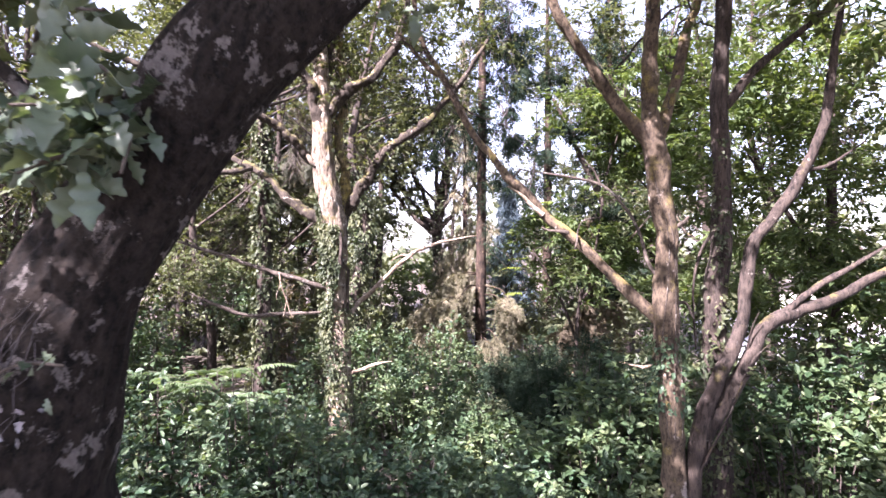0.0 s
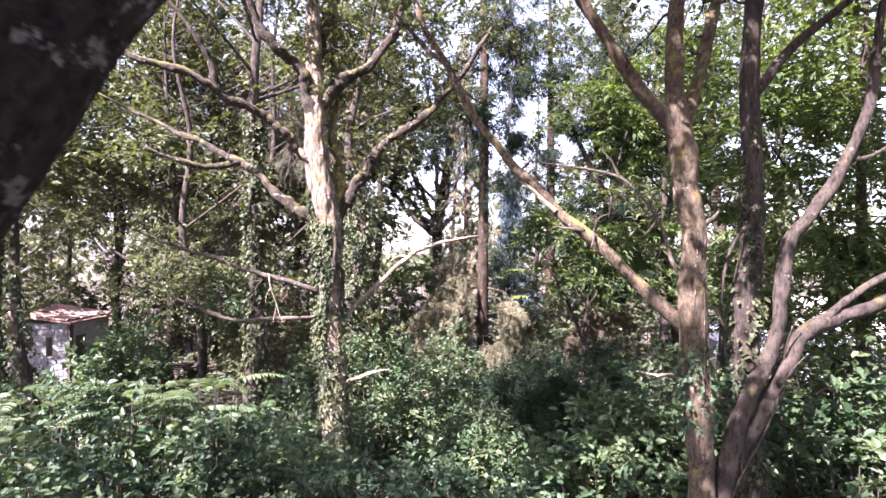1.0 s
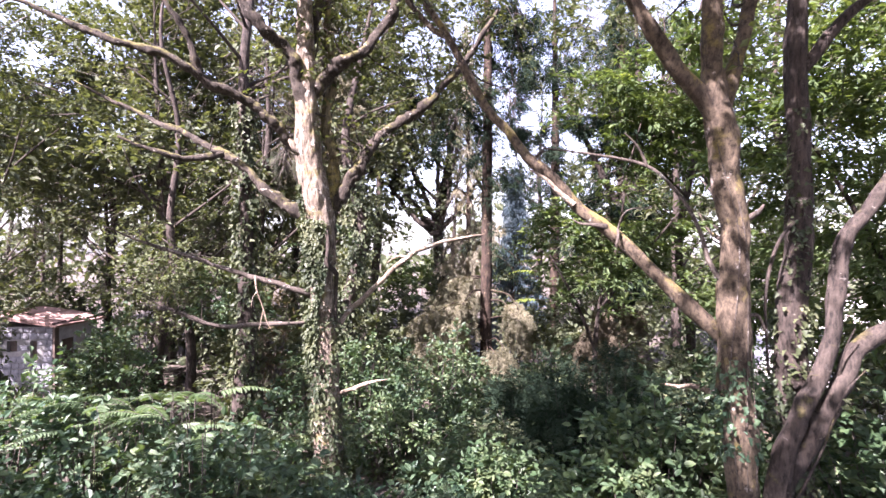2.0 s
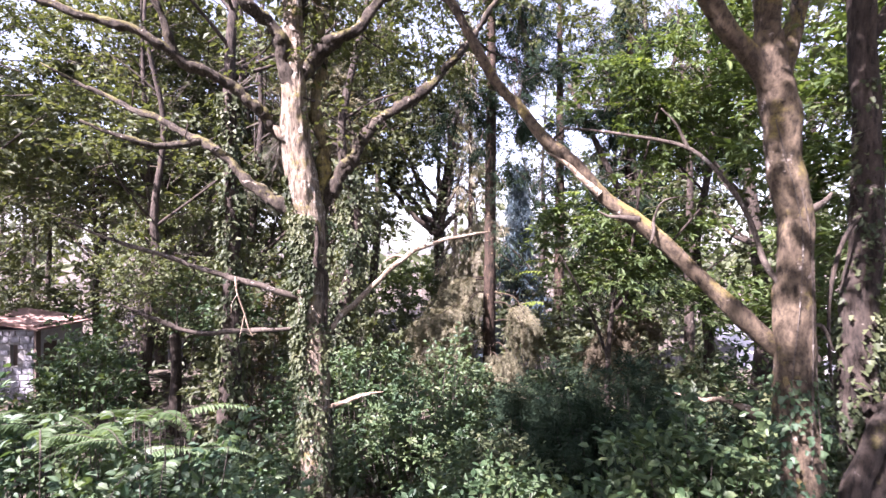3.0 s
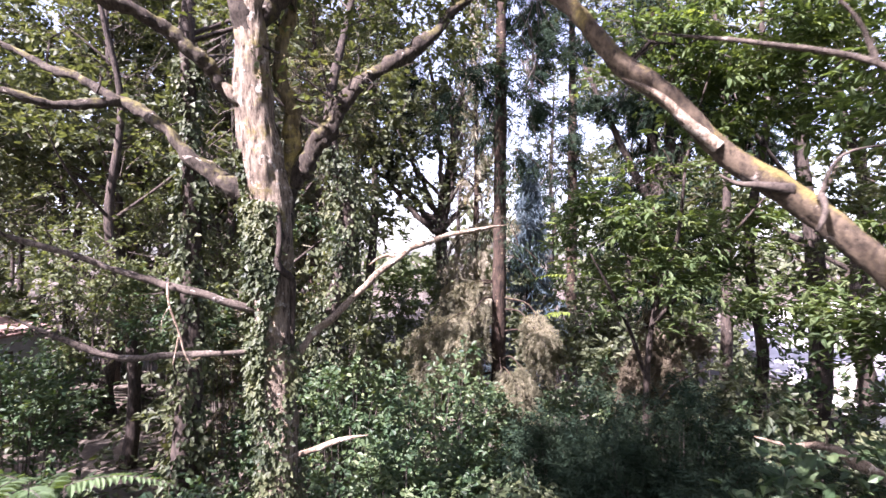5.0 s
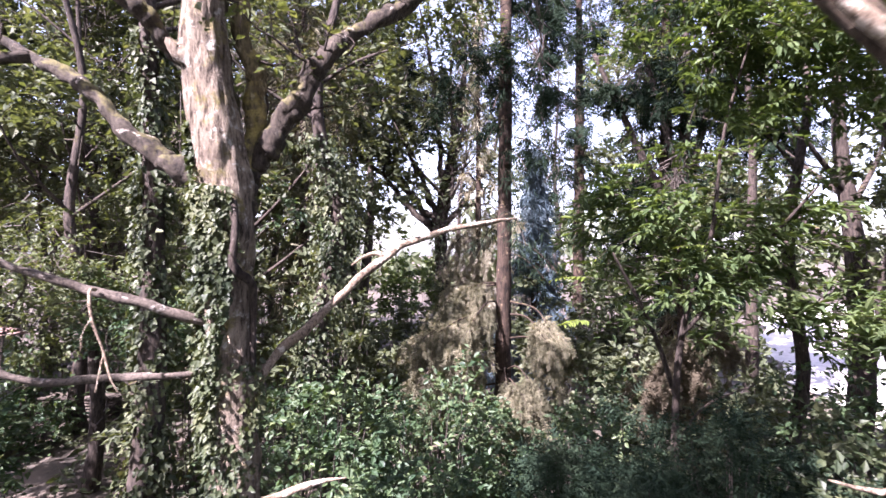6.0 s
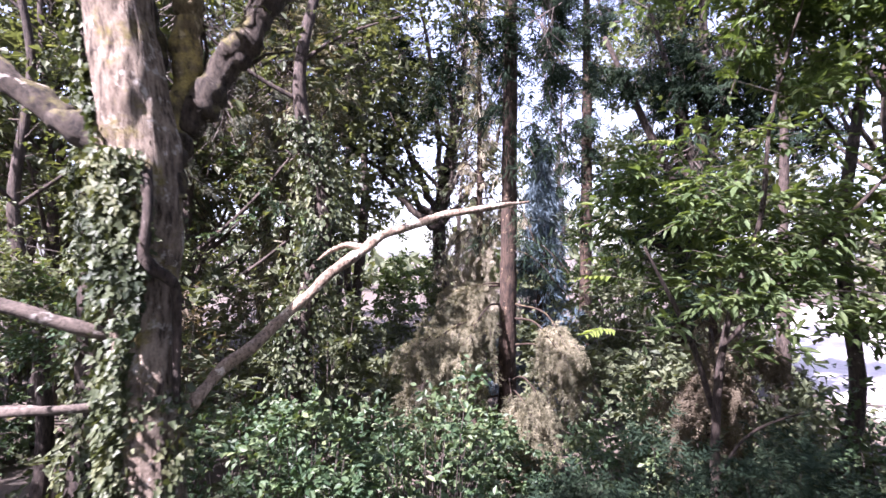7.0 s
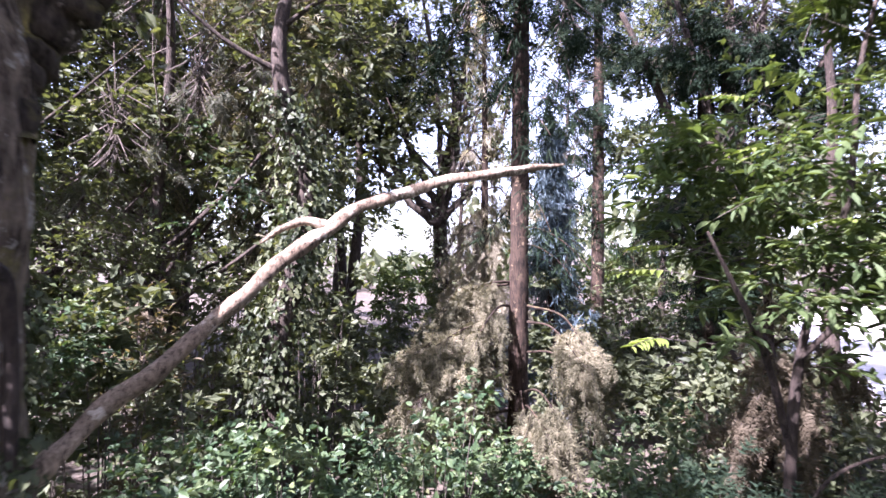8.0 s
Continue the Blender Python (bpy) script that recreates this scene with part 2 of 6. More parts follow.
GREY_WOOD = bark("grey_wood", (0.042, 0.034, 0.027), (0.145, 0.12, 0.097), (0.32, 0.29, 0.25), 0.6, (0.15, 0.14, 0.08), 0.7, 0.006, 1.6, 0.5)
# Browner, mossier oak bark, also darkened to carry the shade on the limbs
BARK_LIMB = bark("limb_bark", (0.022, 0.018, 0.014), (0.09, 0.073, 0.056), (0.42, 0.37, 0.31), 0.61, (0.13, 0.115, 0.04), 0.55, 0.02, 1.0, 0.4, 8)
BARK_MOSSY = bark("mossy_bark", (0.06, 0.05, 0.03), (0.24, 0.20, 0.11), (0.42, 0.36, 0.22), 0.58, (0.33, 0.27, 0.08), 0.50)
STEM_GREY = rough_stuff("dry_ivy_stem", (0.06, 0.052, 0.05), (0.17, 0.15, 0.146), 30)
TWIG = rough_stuff("twig_bark", (0.035, 0.028, 0.022), (0.10, 0.08, 0.062), 30)
LEAF_OAK = foliage("oak_leaves", [(0.042, 0.058, 0.026), (0.075, 0.092, 0.04), (0.10, 0.118, 0.052), (0.145, 0.155, 0.078)], 0.32, 0.55, False, 0.25)
LEAF_NEAR = foliage("near_oak_leaf", [(0.07, 0.11, 0.07), (0.11, 0.15, 0.095), (0.16, 0.20, 0.14)], 0.16, 0.4, True)
LEAF_BRIGHT = foliage("chestnut_leaves", [(0.05, 0.082, 0.036), (0.07, 0.106, 0.043), (0.098, 0.135, 0.052), (0.15, 0.186, 0.068)], 0.38, 0.62)
LEAF_FRESH = foliage("fresh_chestnut_leaves", [(0.13, 0.18, 0.045), (0.19, 0.25, 0.06), (0.26, 0.31, 0.09)], 0.5, 0.6)
LEAF_FERN = foliage("bracken_leaflets", [(0.06, 0.10, 0.045), (0.09, 0.14, 0.06), (0.125, 0.175, 0.08)], 0.35, 0.5)
LEAF_PALE = foliage("withered_ivy_leaves", [(0.16, 0.15, 0.16), (0.28, 0.26, 0.28), (0.40, 0.37, 0.39)], 0.15, 0.6)
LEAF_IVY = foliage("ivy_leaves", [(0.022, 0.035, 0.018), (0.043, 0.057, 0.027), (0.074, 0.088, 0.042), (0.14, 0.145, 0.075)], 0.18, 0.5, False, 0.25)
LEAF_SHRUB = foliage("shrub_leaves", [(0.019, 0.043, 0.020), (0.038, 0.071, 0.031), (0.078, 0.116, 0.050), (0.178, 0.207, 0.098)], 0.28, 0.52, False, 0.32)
LEAF_BRAMBLE = foliage("bramble_leaves", [(0.020, 0.047, 0.026), (0.04, 0.079, 0.041), (0.08, 0.125, 0.063), (0.175, 0.215, 0.115)], 0.28, 0.5, False, 0.35)
LEAF_FAR = foliage("far_leaves", [(0.038, 0.05, 0.028), (0.07, 0.085, 0.046), (0.10, 0.115, 0.062), (0.155, 0.16, 0.095)], 0.3, 0.55, False, 0.25)
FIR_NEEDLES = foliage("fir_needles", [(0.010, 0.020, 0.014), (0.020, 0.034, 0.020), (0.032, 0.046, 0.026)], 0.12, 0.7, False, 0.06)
# Dark olive end stands for shaded fronds, bright tan end for sunlit ones
FIR_DRY = foliage("dry_fir_fronds", [(0.042, 0.045, 0.028), (0.088, 0.085, 0.052), (0.18, 0.165, 0.108), (0.33, 0.30, 0.21)], 0.3, 0.7)
FIR_GREY = foliage("grey_fir_needles", [(0.035, 0.042, 0.03), (0.07, 0.078, 0.056), (0.12, 0.122, 0.09), (0.18, 0.175, 0.135)], 0.25, 0.7, False, 0.1)
# Dry frond colours lightened to carry the sun on the back fir
FIR_PALE = foliage("pale_dry_fronds", [(0.12, 0.11, 0.078), (0.20, 0.18, 0.13), (0.30, 0.275, 0.205), (0.40, 0.365, 0.285)], 0.3, 0.7)
CEDAR_BLUE = foliage("blue_cedar_needles", [(0.05, 0.08, 0.10), (0.09, 0.13, 0.155), (0.14, 0.18, 0.205)], 0.15, 0.6)
DRY_LEAF = foliage("dry_leaves", [(0.06, 0.048, 0.032), (0.105, 0.086, 0.058), (0.18, 0.15, 0.104)], 0.3, 0.7)
SOIL = rough_stuff("leaf_litter", (0.03, 0.025, 0.018), (0.11, 0.085, 0.062), 9, 0.95, 0.03)
GRAVEL = rough_stuff("pale_gravel", (0.45, 0.41, 0.38), (0.68, 0.63, 0.59), 14)
STONE = rough_stuff("grey_stone", (0.11, 0.108, 0.115), (0.26, 0.25, 0.265), 11)
MORTAR = rough_stuff("mortar", (0.16, 0.15, 0.14), (0.28, 0.265, 0.25), 20)
PLASTER = rough_stuff("white_plaster", (0.24, 0.235, 0.24), (0.46, 0.445, 0.44), 6, 0.9, 0.004)
TILE = rough_stuff("clay_tile", (0.15, 0.08, 0.062), (0.36, 0.24, 0.20), 9)
DOOR_WOOD = rough_stuff("old_door_wood", (0.05, 0.035, 0.028), (0.12, 0.085, 0.065), 18)


# ---- mesh helpers ----
def mesh_of(name, V, F, mat, smooth=True):
    """A mesh from vertices (n, 3) and faces (m, k), all of k corners."""
    V, F = np.asarray(V, np.float32), np.asarray(F, np.int32)
    me = bpy.data.meshes.new(name)
    m, k = F.shape
    me.vertices.add(len(V))
    me.vertices.foreach_set("co", V.ravel())
    me.loops.add(m * k)
    me.loops.foreach_set("vertex_index", F.ravel())
    me.polygons.add(m)
    me.polygons.foreach_set("loop_start", np.arange(0, m * k, k, dtype=np.int32))
    me.polygons.foreach_set("use_smooth", np.full(m, smooth))
    me.materials.append(mat)
    me.update(calc_edges=True)
    return me


def joined(pieces):
    V, F, n = [], [], 0
    for v, f in pieces:
        V.append(v)
        F.append(np.asarray(f) + n)
        n += len(v)
    return np.concatenate(V), np.concatenate(F)


def part(name, geo, mat, parent, label="", smooth=True, kind=""):
    ob = new(name, mesh_of(name, geo[0], geo[1], mat, smooth))
    ob.parent = parent
    return tagged(ob, label=label, kind=kind)


def thing(name, label, category, group="", at=(0, 0, 0), kind=""):
    ob = tagged(new(name), label, category, group, kind)
    ob.location = at
    return ob


def terrain(x, y):
    """The ground's height: a bank that falls gently away and levels out."""
    x, y = np.asarray(x, float), np.asarray(y, float)
    fall = np.clip((y - 8) / 8, 0, 1)
    near = np.clip((22 - np.hypot(x, y - 8)) / 8, 0, 1)
    return -0.6 * fall * fall * (3 - 2 * fall) + near * (0.09 * np.sin(0.9 * x + 0.4) * np.cos(0.7 * y) + 0.05 * np.sin(2.3 * x + 1.1 * y))


def smooth_path(nodes, step):
    """A curve through nodes (x, y, z, r), sampled about every step metres."""
    P = np.array(nodes, float)
    E = np.vstack([2 * P[0] - P[1], P, 2 * P[-1] - P[-2]])
    out = []
    for i in range(1, len(E) - 2):
        a, b, c, d = E[i - 1], E[i], E[i + 1], E[i + 2]
        n = max(1, int(np.linalg.norm((c - b)[:3]) / step))
        for u in np.arange(n) / n:
            out.append(0.5 * (2 * b + (c - a) * u + (2 * a - 5 * b + 4 * c - d) * u * u + (3 * b - a - 3 * c + d) * u ** 3))
    out.append(E[-2])
    return np.array(out)


def limb(nodes, sides=10, step=0.12, lumpy=0.08, seed=0, cap=True, ridges=0.0, knots=0.0):
    """A round, uneven, tapering limb along the nodes."""
    rng = np.random.default_rng(seed)
    C = smooth_path(nodes, step)
    P, R = C[:, :3], np.maximum(C[:, 3], 0.004)
    if knots:
        run = np.concatenate([[0], np.cumsum(np.linalg.norm(np.diff(P, axis=0), axis=1))])
        for wave in rng.uniform(0.75, 1.3, 3) * (1.3, 0.6, 0.23):
            for axis in range(3):
                P[:, axis] += knots * R * wave ** 0.7 * np.sin(6.28 * run / (wave * rng.uniform(0.7, 1.4)) + rng.uniform(0, 6.28))
            R = R * (1 + 0.35 * knots * np.sin(6.28 * run / (0.8 * wave) + rng.uniform(0, 6.28)))
    T = np.gradient(P, axis=0)
    T /= np.linalg.norm(T, axis=1)[:, None] + 1e-9
    side = np.array([1.0, 0.13, 0.05]) if abs(T[0, 0]) < 0.8 else np.array([0.1, 1.0, 0.05])
    N = side - (T @ side)[:, None] * T
    N /= np.linalg.norm(N, axis=1)[:, None]
    B = np.cross(T, N)
    s = np.concatenate([[0], np.cumsum(np.linalg.norm(np.diff(P, axis=0), axis=1))])
    th = np.linspace(0, 2 * np.pi, sides, endpoint=False)
    S, TH = np.meshgrid(s, th, indexing="ij")
    bump = np.zeros_like(S)
    for k, w in ((2, 1.0), (3, 0.8), (5, 0.5), (8, 0.35)):
        a, b, c = rng.uniform(0, 6.28, 3)
        f = rng.uniform(0.8, 2.4) * k
        bump += w * np.sin(k * TH + a + 1.2 * np.sin(f * S + b)) * np.sin(f * 1.3 * S + c)
    for k in ((13, 19, 27) if ridges else ()):
        a, b, c = rng.uniform(0, 6.28, 3)
        bump += ridges * np.abs(np.sin(k * 0.5 * TH + a + 0.9 * np.sin(2.1 * S + b) + 0.5 * np.sin(7 * S + c))) * (0.6 + 0.4 * np.sin(11 * S + 3 * TH + c))
    rad = R[:, None] * (1 + lumpy * bump)
    V = P[:, None] + rad[..., None] * (np.cos(TH)[..., None] * N[:, None] + np.sin(TH)[..., None] * B[:, None])
    n = len(P)
    i, j = np.meshgrid(np.arange(n - 1), np.arange(sides), indexing="ij")
    k = (j + 1) % sides
    F = np.stack([i * sides + j, i * sides + k, (i + 1) * sides + k, (i + 1) * sides + j], -1).reshape(-1, 4)
    V = V.reshape(-1, 3)
    if cap:
        tip = len(V)
        V = np.vstack([V, P[-1] + T[-1] * R[-1] * 0.7])
        top = (n - 1) * sides
        F = np.vstack([F, [[top + a, top + a + 1, top + (a + 2) % sides, tip] for a in range(0, sides - 1, 2)]])
    return V, F


def sticks(A, B, ra, rb=None):
    """Three-sided twigs from the points A to the points B."""
    A, B = np.asarray(A, float), np.asarray(B, float)
    rb = ra * 0.45 if rb is None else rb
    D = B - A
    D = D / (np.linalg.norm(D, axis=1)[:, None] + 1e-9)
    U = np.cross(D, np.array([0.31, 0.22, 0.92]))
    U /= np.linalg.norm(U, axis=1)[:, None] + 1e-9
    W = np.cross(D, U)
    rings = []
    for P, r in ((A, ra), (B, rb)):
        r = np.broadcast_to(np.asarray(r, float), (len(A),))[:, None]
        for a in (0, 2.094, 4.189):
            rings.append(P + r * (math.cos(a) * U + math.sin(a) * W))
    V = np.stack(rings, 1)
    q = np.array([[0, 1, 4, 3], [1, 2, 5, 4], [2, 0, 3, 5]])
    F = (np.arange(len(A)) * 6)[:, None, None] + q
    return V.reshape(-1, 3), F.reshape(-1, 4)


# Leaf outlines: across, along (0 to 1), fold; and their faces
DIAMOND = (np.array([(0, 0, 0), (-0.30, 0.45, 0.10), (0, 1, -0.06), (0.30, 0.45, 0.10)]), np.array([(0, 2, 1), (0, 3, 2)]))
OVAL = (np.array([(0, 0, 0), (-0.27, 0.28, 0.08), (-0.25, 0.65, 0.07), (0, 1, -0.10), (0.25, 0.65, 0.07), (0.27, 0.28, 0.08)]), np.array([(0, 3, 2, 1), (0, 5, 4, 3)]))
CHESTNUT = (np.array([(0, 0, 0), (-0.17, 0.32, 0.06), (-0.15, 0.65, 0.04), (0, 1, -0.13), (0.15, 0.65, 0.04), (0.17, 0.32, 0.06)]), np.array([(0, 3, 2, 1), (0, 5, 4, 3)]))
LONG = (np.array([(0, 0, 0), (-0.15, 0.3, 0.05), (-0.13, 0.65, 0.03), (0, 1, -0.14), (0.13, 0.65, 0.03), (0.15, 0.3, 0.05)]), np.array([(0, 3, 2, 1), (0, 5, 4, 3)]))
IVY = (np.array([(0, 0, 0), (-0.42, 0.12, 0.06), (-0.20, 0.42, 0.02), (-0.30, 0.62, 0.08), (0, 1, -0.05), (0.30, 0.62, 0.08), (0.20, 0.42, 0.02), (0.42, 0.12, 0.06)]),
       np.array([(0, 2, 1), (0, 4, 2), (2, 4, 3), (0, 6, 4), (6, 5, 4), (0, 7, 6)]))

# A flat fan of short needled twigs
fan_v, fan_f = [(0, 0, 0), (0.03, 0.5, 0.0), (0, 1, -0.1), (-0.03, 0.5, 0.0)], [(0, 1, 2), (0, 2, 3)]
for along, out in ((0.15, 0.34), (0.4, 0.30), (0.65, 0.2)):
    for sign in (-1, 1):
        fan_f.append((len(fan_v), len(fan_v) + 1, len(fan_v) + 2))
        fan_v += [(0, along, 0), (sign * out, along + 0.26, -0.05), (0, along + 0.11, 0)]
FAN = (np.array(fan_v), np.array(fan_f))
TUFT = (np.array([(-0.02, 0, 0), (0.02, 0, 0.02), (-0.045, 0.5, 0.05), (0.045, 0.45, 0.02), (0.0, 1, -0.06)]), np.array([(0, 1, 3), (0, 3, 2), (2, 3, 4)]))


def unit(v):
    return v / (np.linalg.norm(v, axis=-1, keepdims=True) + 1e-9)


def leaves(P, D, N, size, shape):
    """Leaves of a shape at P, pointing along D, facing N."""
    D = unit(D)
    W = unit(np.cross(D, N))
    N = np.cross(W, D)
    tv, tf = shape
    s = np.asarray(size)[:, None, None]
    V = P[:, None] + s * (tv[None, :, :1] * W[:, None] + tv[None, :, 1:2] * D[:, None] + tv[None, :, 2:] * N[:, None])
    F = (np.arange(len(P)) * len(tv))[:, None, None] + tf
    return V.reshape(-1, 3), F.reshape(-1, tf.shape[1])


def sprays(rng, O, D, length, twigs, per, size, shape, spread=0.8, droop=0.15, level=1.2, gaps=True):
    """Leafy twigs from the points O, roughly along D: the leaves, and the twigs' ends."""
    n = len(O)
    if gaps:
        O, D = O[~sunlit(O)], D[~sunlit(O)]
        n = len(O)
    T = unit(np.repeat(unit(D), twigs, 0) + spread * rng.normal(size=(n * twigs, 3)) * (1, 1, 0.6) - np.array([0, 0, droop]))
    A = np.repeat(O, twigs, 0)
    L = length * rng.uniform(0.5, 1.15, len(T))
    B = A + T * L[:, None]
    u = rng.uniform(0.12, 1.05, (len(T), per))
    P = (A[:, None] + T[:, None] * (L[:, None] * u)[..., None]).reshape(-1, 3) + rng.normal(size=(len(T) * per, 3)) * 0.03 * length
    DD = unit(np.repeat(T, per, 0) + 0.95 * rng.normal(size=P.shape) * (1, 1, 0.5) - np.array([0, 0, droop]))
    NN = unit(rng.normal(size=P.shape) * 0.5 + np.array([-0.15, -0.15, level]))
    S = size * rng.uniform(0.45, 1.35, len(P))
    if gaps:
        keep = ~sunlit(P)
        P, DD, NN, S = P[keep], DD[keep], NN[keep], S[keep]
        A, B = A[::4], B[::4]
    else:
        A, B = A[::3], B[::3]
    if gaps:
        kt = ~sunlit(B)
        A, B = A[kt], B[kt]
    return leaves(P, DD, NN, S, shape), (A, B)


def in_crown(rng, n, centre, radii, shell=0.35, lumps=2.2):
    """Uneven places in a crown: more outside than inside, in lumps with gaps between."""
    out = []
    ph = rng.uniform(0, 6.28, 6)
    while len(out) < n:
        d = unit(rng.normal(size=3))
        p = d * (shell + (1 - shell) * rng.uniform() ** 0.6)
        w = np.array(radii) * p
        lump = math.sin(lumps * w[0] + ph[0]) * math.sin(lumps * w[1] + ph[1]) + math.sin(lumps * 1.3 * w[2] + ph[2]) * math.cos(lumps * 0.8 * w[0] + ph[3])
        if lump > rng.uniform(-1.1, 0.7):
            out.append(np.array(centre) + w)
    return np.array(out)


def crown(tree, rng, centre, radii, clusters, twigs=4, per=9, size=0.1, length=0.55, mat=LEAF_OAK, shape=DIAMOND, gaps=True, shell=0.35, label="", lumps=2.2):
    O = in_crown(rng, clusters, centre, radii, shell, lumps)
    D = unit((O - np.array(centre)) * (1, 1, 0.5)) + np.array([0, 0, 0.1])
    geo, (A, B) = sprays(rng, O, D, length, twigs, per, size, shape, gaps=gaps)
    part("crown", geo, mat, tree, label, False, "stuff")
    bare = np.arange(len(O)) % 2 == 0
    if gaps:
        bare &= ~sunlit(O)
    inner = O - D * length * 0.8 + rng.normal(size=O.shape) * 0.1
    part("branchwork", joined([sticks(A, B, 0.006, 0.003), sticks(inner[bare], O[bare], 0.010, 0.005)]), TWIG, tree, "", True, "stuff")


def ivy_on(tree, rng, nodes, count, size, reach=0.1, turn=None, wide=3.2, low=-9.0, high=9.0, mat=LEAF_IVY):
    """Ivy that climbs a trunk: leaves that hang outwards from the bark, in patches."""
    C = smooth_path(nodes, 0.03)
    C = C[(C[:, 2] > low) & (C[:, 2] < high)]
    i = rng.integers(0, len(C), count)
    z = C[i, 2]
    centre = (turn if turn is not None else 0) + 0.5 * np.sin(2.1 * z)
    th = centre + (rng.uniform(-1, 1, count) * wide)
    patch = np.sin(3.1 * z + 2 * th) + np.sin(5.3 * z - 3 * th + 1) > rng.uniform(-1.9, 1.2, count)
    i, th, z = i[patch], th[patch], z[patch]
    out = np.stack([np.cos(th), np.sin(th), np.zeros(len(th))], 1)
    r = C[i, 3] * 1.0 + rng.uniform(0.0, 1.0, len(i)) ** 1.6 * reach
    P = C[i, :3] + out * r[:, None]
    D = unit(np.array([0, 0, -1.0]) + 0.55 * rng.normal(size=P.shape) + 0.5 * out)
    N = unit(out + 0.45 * rng.normal(size=P.shape) + np.array([0, 0, 0.4]))
    part("ivy", leaves(P, D, N, size * rng.uniform(0.55, 1.25, len(P)), IVY), mat, tree, "glossy dark green ivy leaves", False, "stuff")


def side_twigs(tree, rng, nodes, n, length, leafy=0):
    """Crooked side branches along a limb, each forking into twigs, some with a few leaves."""
    C = smooth_path(nodes, 0.05)
    rows, tips = [], []

    def grow(p, d, r, L, steps):
        pts = [p]
        for k in range(steps):
            d = unit(d + 0.38 * rng.normal(size=3) + np.array([0, 0, 0.06]))
            q = p + d * L / steps
            rows.append((*p, *q, r * (1 - 0.8 * k / steps), r * (1 - 0.8 * (k + 1) / steps)))
            p = q
            pts.append(p)
        return pts, d
    for _ in range(n):
        c = C[int(rng.uniform(0.15, 1.0) * (len(C) - 1))]
        pts, d = grow(c[:3], unit(rng.normal(size=3) + np.array([0, 0, 0.4])), min(0.3 * c[3] + 0.004, 0.02), length * rng.uniform(0.4, 1.2), 6)
        for p in pts[2:]:
            end, _ = grow(p, unit(d + rng.normal(size=3)), 0.006, length * rng.uniform(0.2, 0.5), 4)
            tips.append(end[-1])
    a = np.array(rows)
    a = a[~sunlit(a[:, 3:6])]
    part("branchwork", sticks(a[:, :3], a[:, 3:6], a[:, 6], a[:, 7]), BARK_DARK, tree, "", True, "stuff")
    if leafy:
        O = np.array(tips)[rng.uniform(size=len(tips)) < 0.6]
        geo, _ = sprays(rng, O, rng.normal(size=O.shape), 0.3, 2, leafy, 0.085, DIAMOND)
        part("crown", geo, LEAF_OAK, tree, "", False, "stuff")


# ---- ground ----
def make_ground():
    near = np.arange(-26, 30.1, 0.5)
    gx = np.concatenate([[-1500, -600, -250, -120, -70, -45, -33], near, [34, 45, 70, 120, 250, 600, 1500]])
    gy = np.concatenate([[-1500, -600, -250, -120, -60, -40, -26], np.arange(-20, 34.1, 0.5), [40, 50, 70, 120, 250, 600, 1500]])
    X, Y = np.meshgrid(gx, gy, indexing="ij")
    V = np.stack([X, Y, terrain(X, Y)], -1).reshape(-1, 3)
    a, b = len(gx), len(gy)
    i, j = np.meshgrid(np.arange(a - 1), np.arange(b - 1), indexing="ij")
    F = np.stack([i * b + j, (i + 1) * b + j, (i + 1) * b + j + 1, i * b + j + 1], -1).reshape(-1, 4)
    ob = new("ground", mesh_of("ground", V, F, SOIL))
    tagged(ob, "brown woodland soil under a litter of dry leaves", "ground", kind="structure")


make_ground()


def make_yard():
    """The sunlit open yard beyond the wood: a low slab of pale gravel with an uneven rim."""
    rng = np.random.default_rng(5)
    n = 48
    th = np.linspace(0, 2 * np.pi, n, endpoint=False)
    r = 1 + 0.06 * np.sin(3 * th + 1) + 0.04 * rng.normal(size=n)
    along, across = 24 * r * np.cos(th), 9 * r * np.sin(th)
    x, y = 24 + 0.447 * along - 0.894 * across, 32 + 0.894 * along + 0.447 * across
    top = np.stack([x, y, np.full(n, -0.55)], 1)
    low = np.stack([x * 1.002, y * 1.002, np.full(n, -0.7)], 1)
    V = np.vstack([top, low, [[24, 32, -0.53]]])
    k = (np.arange(n) + 1) % n
    F = np.vstack([np.stack([np.arange(n) + n, k + n, k, np.arange(n)], 1)])
    tri = [[i, (i + 1) % n, (i + 2) % n, 2 * n] for i in range(0, n, 2)]
    ob = new("gravel_yard", mesh_of("gravel_yard", V, np.vstack([F, tri]), GRAVEL, False))
    tagged(ob, "sunlit yard of pale gravel beyond the trees", "yard", kind="structure")


make_yard()


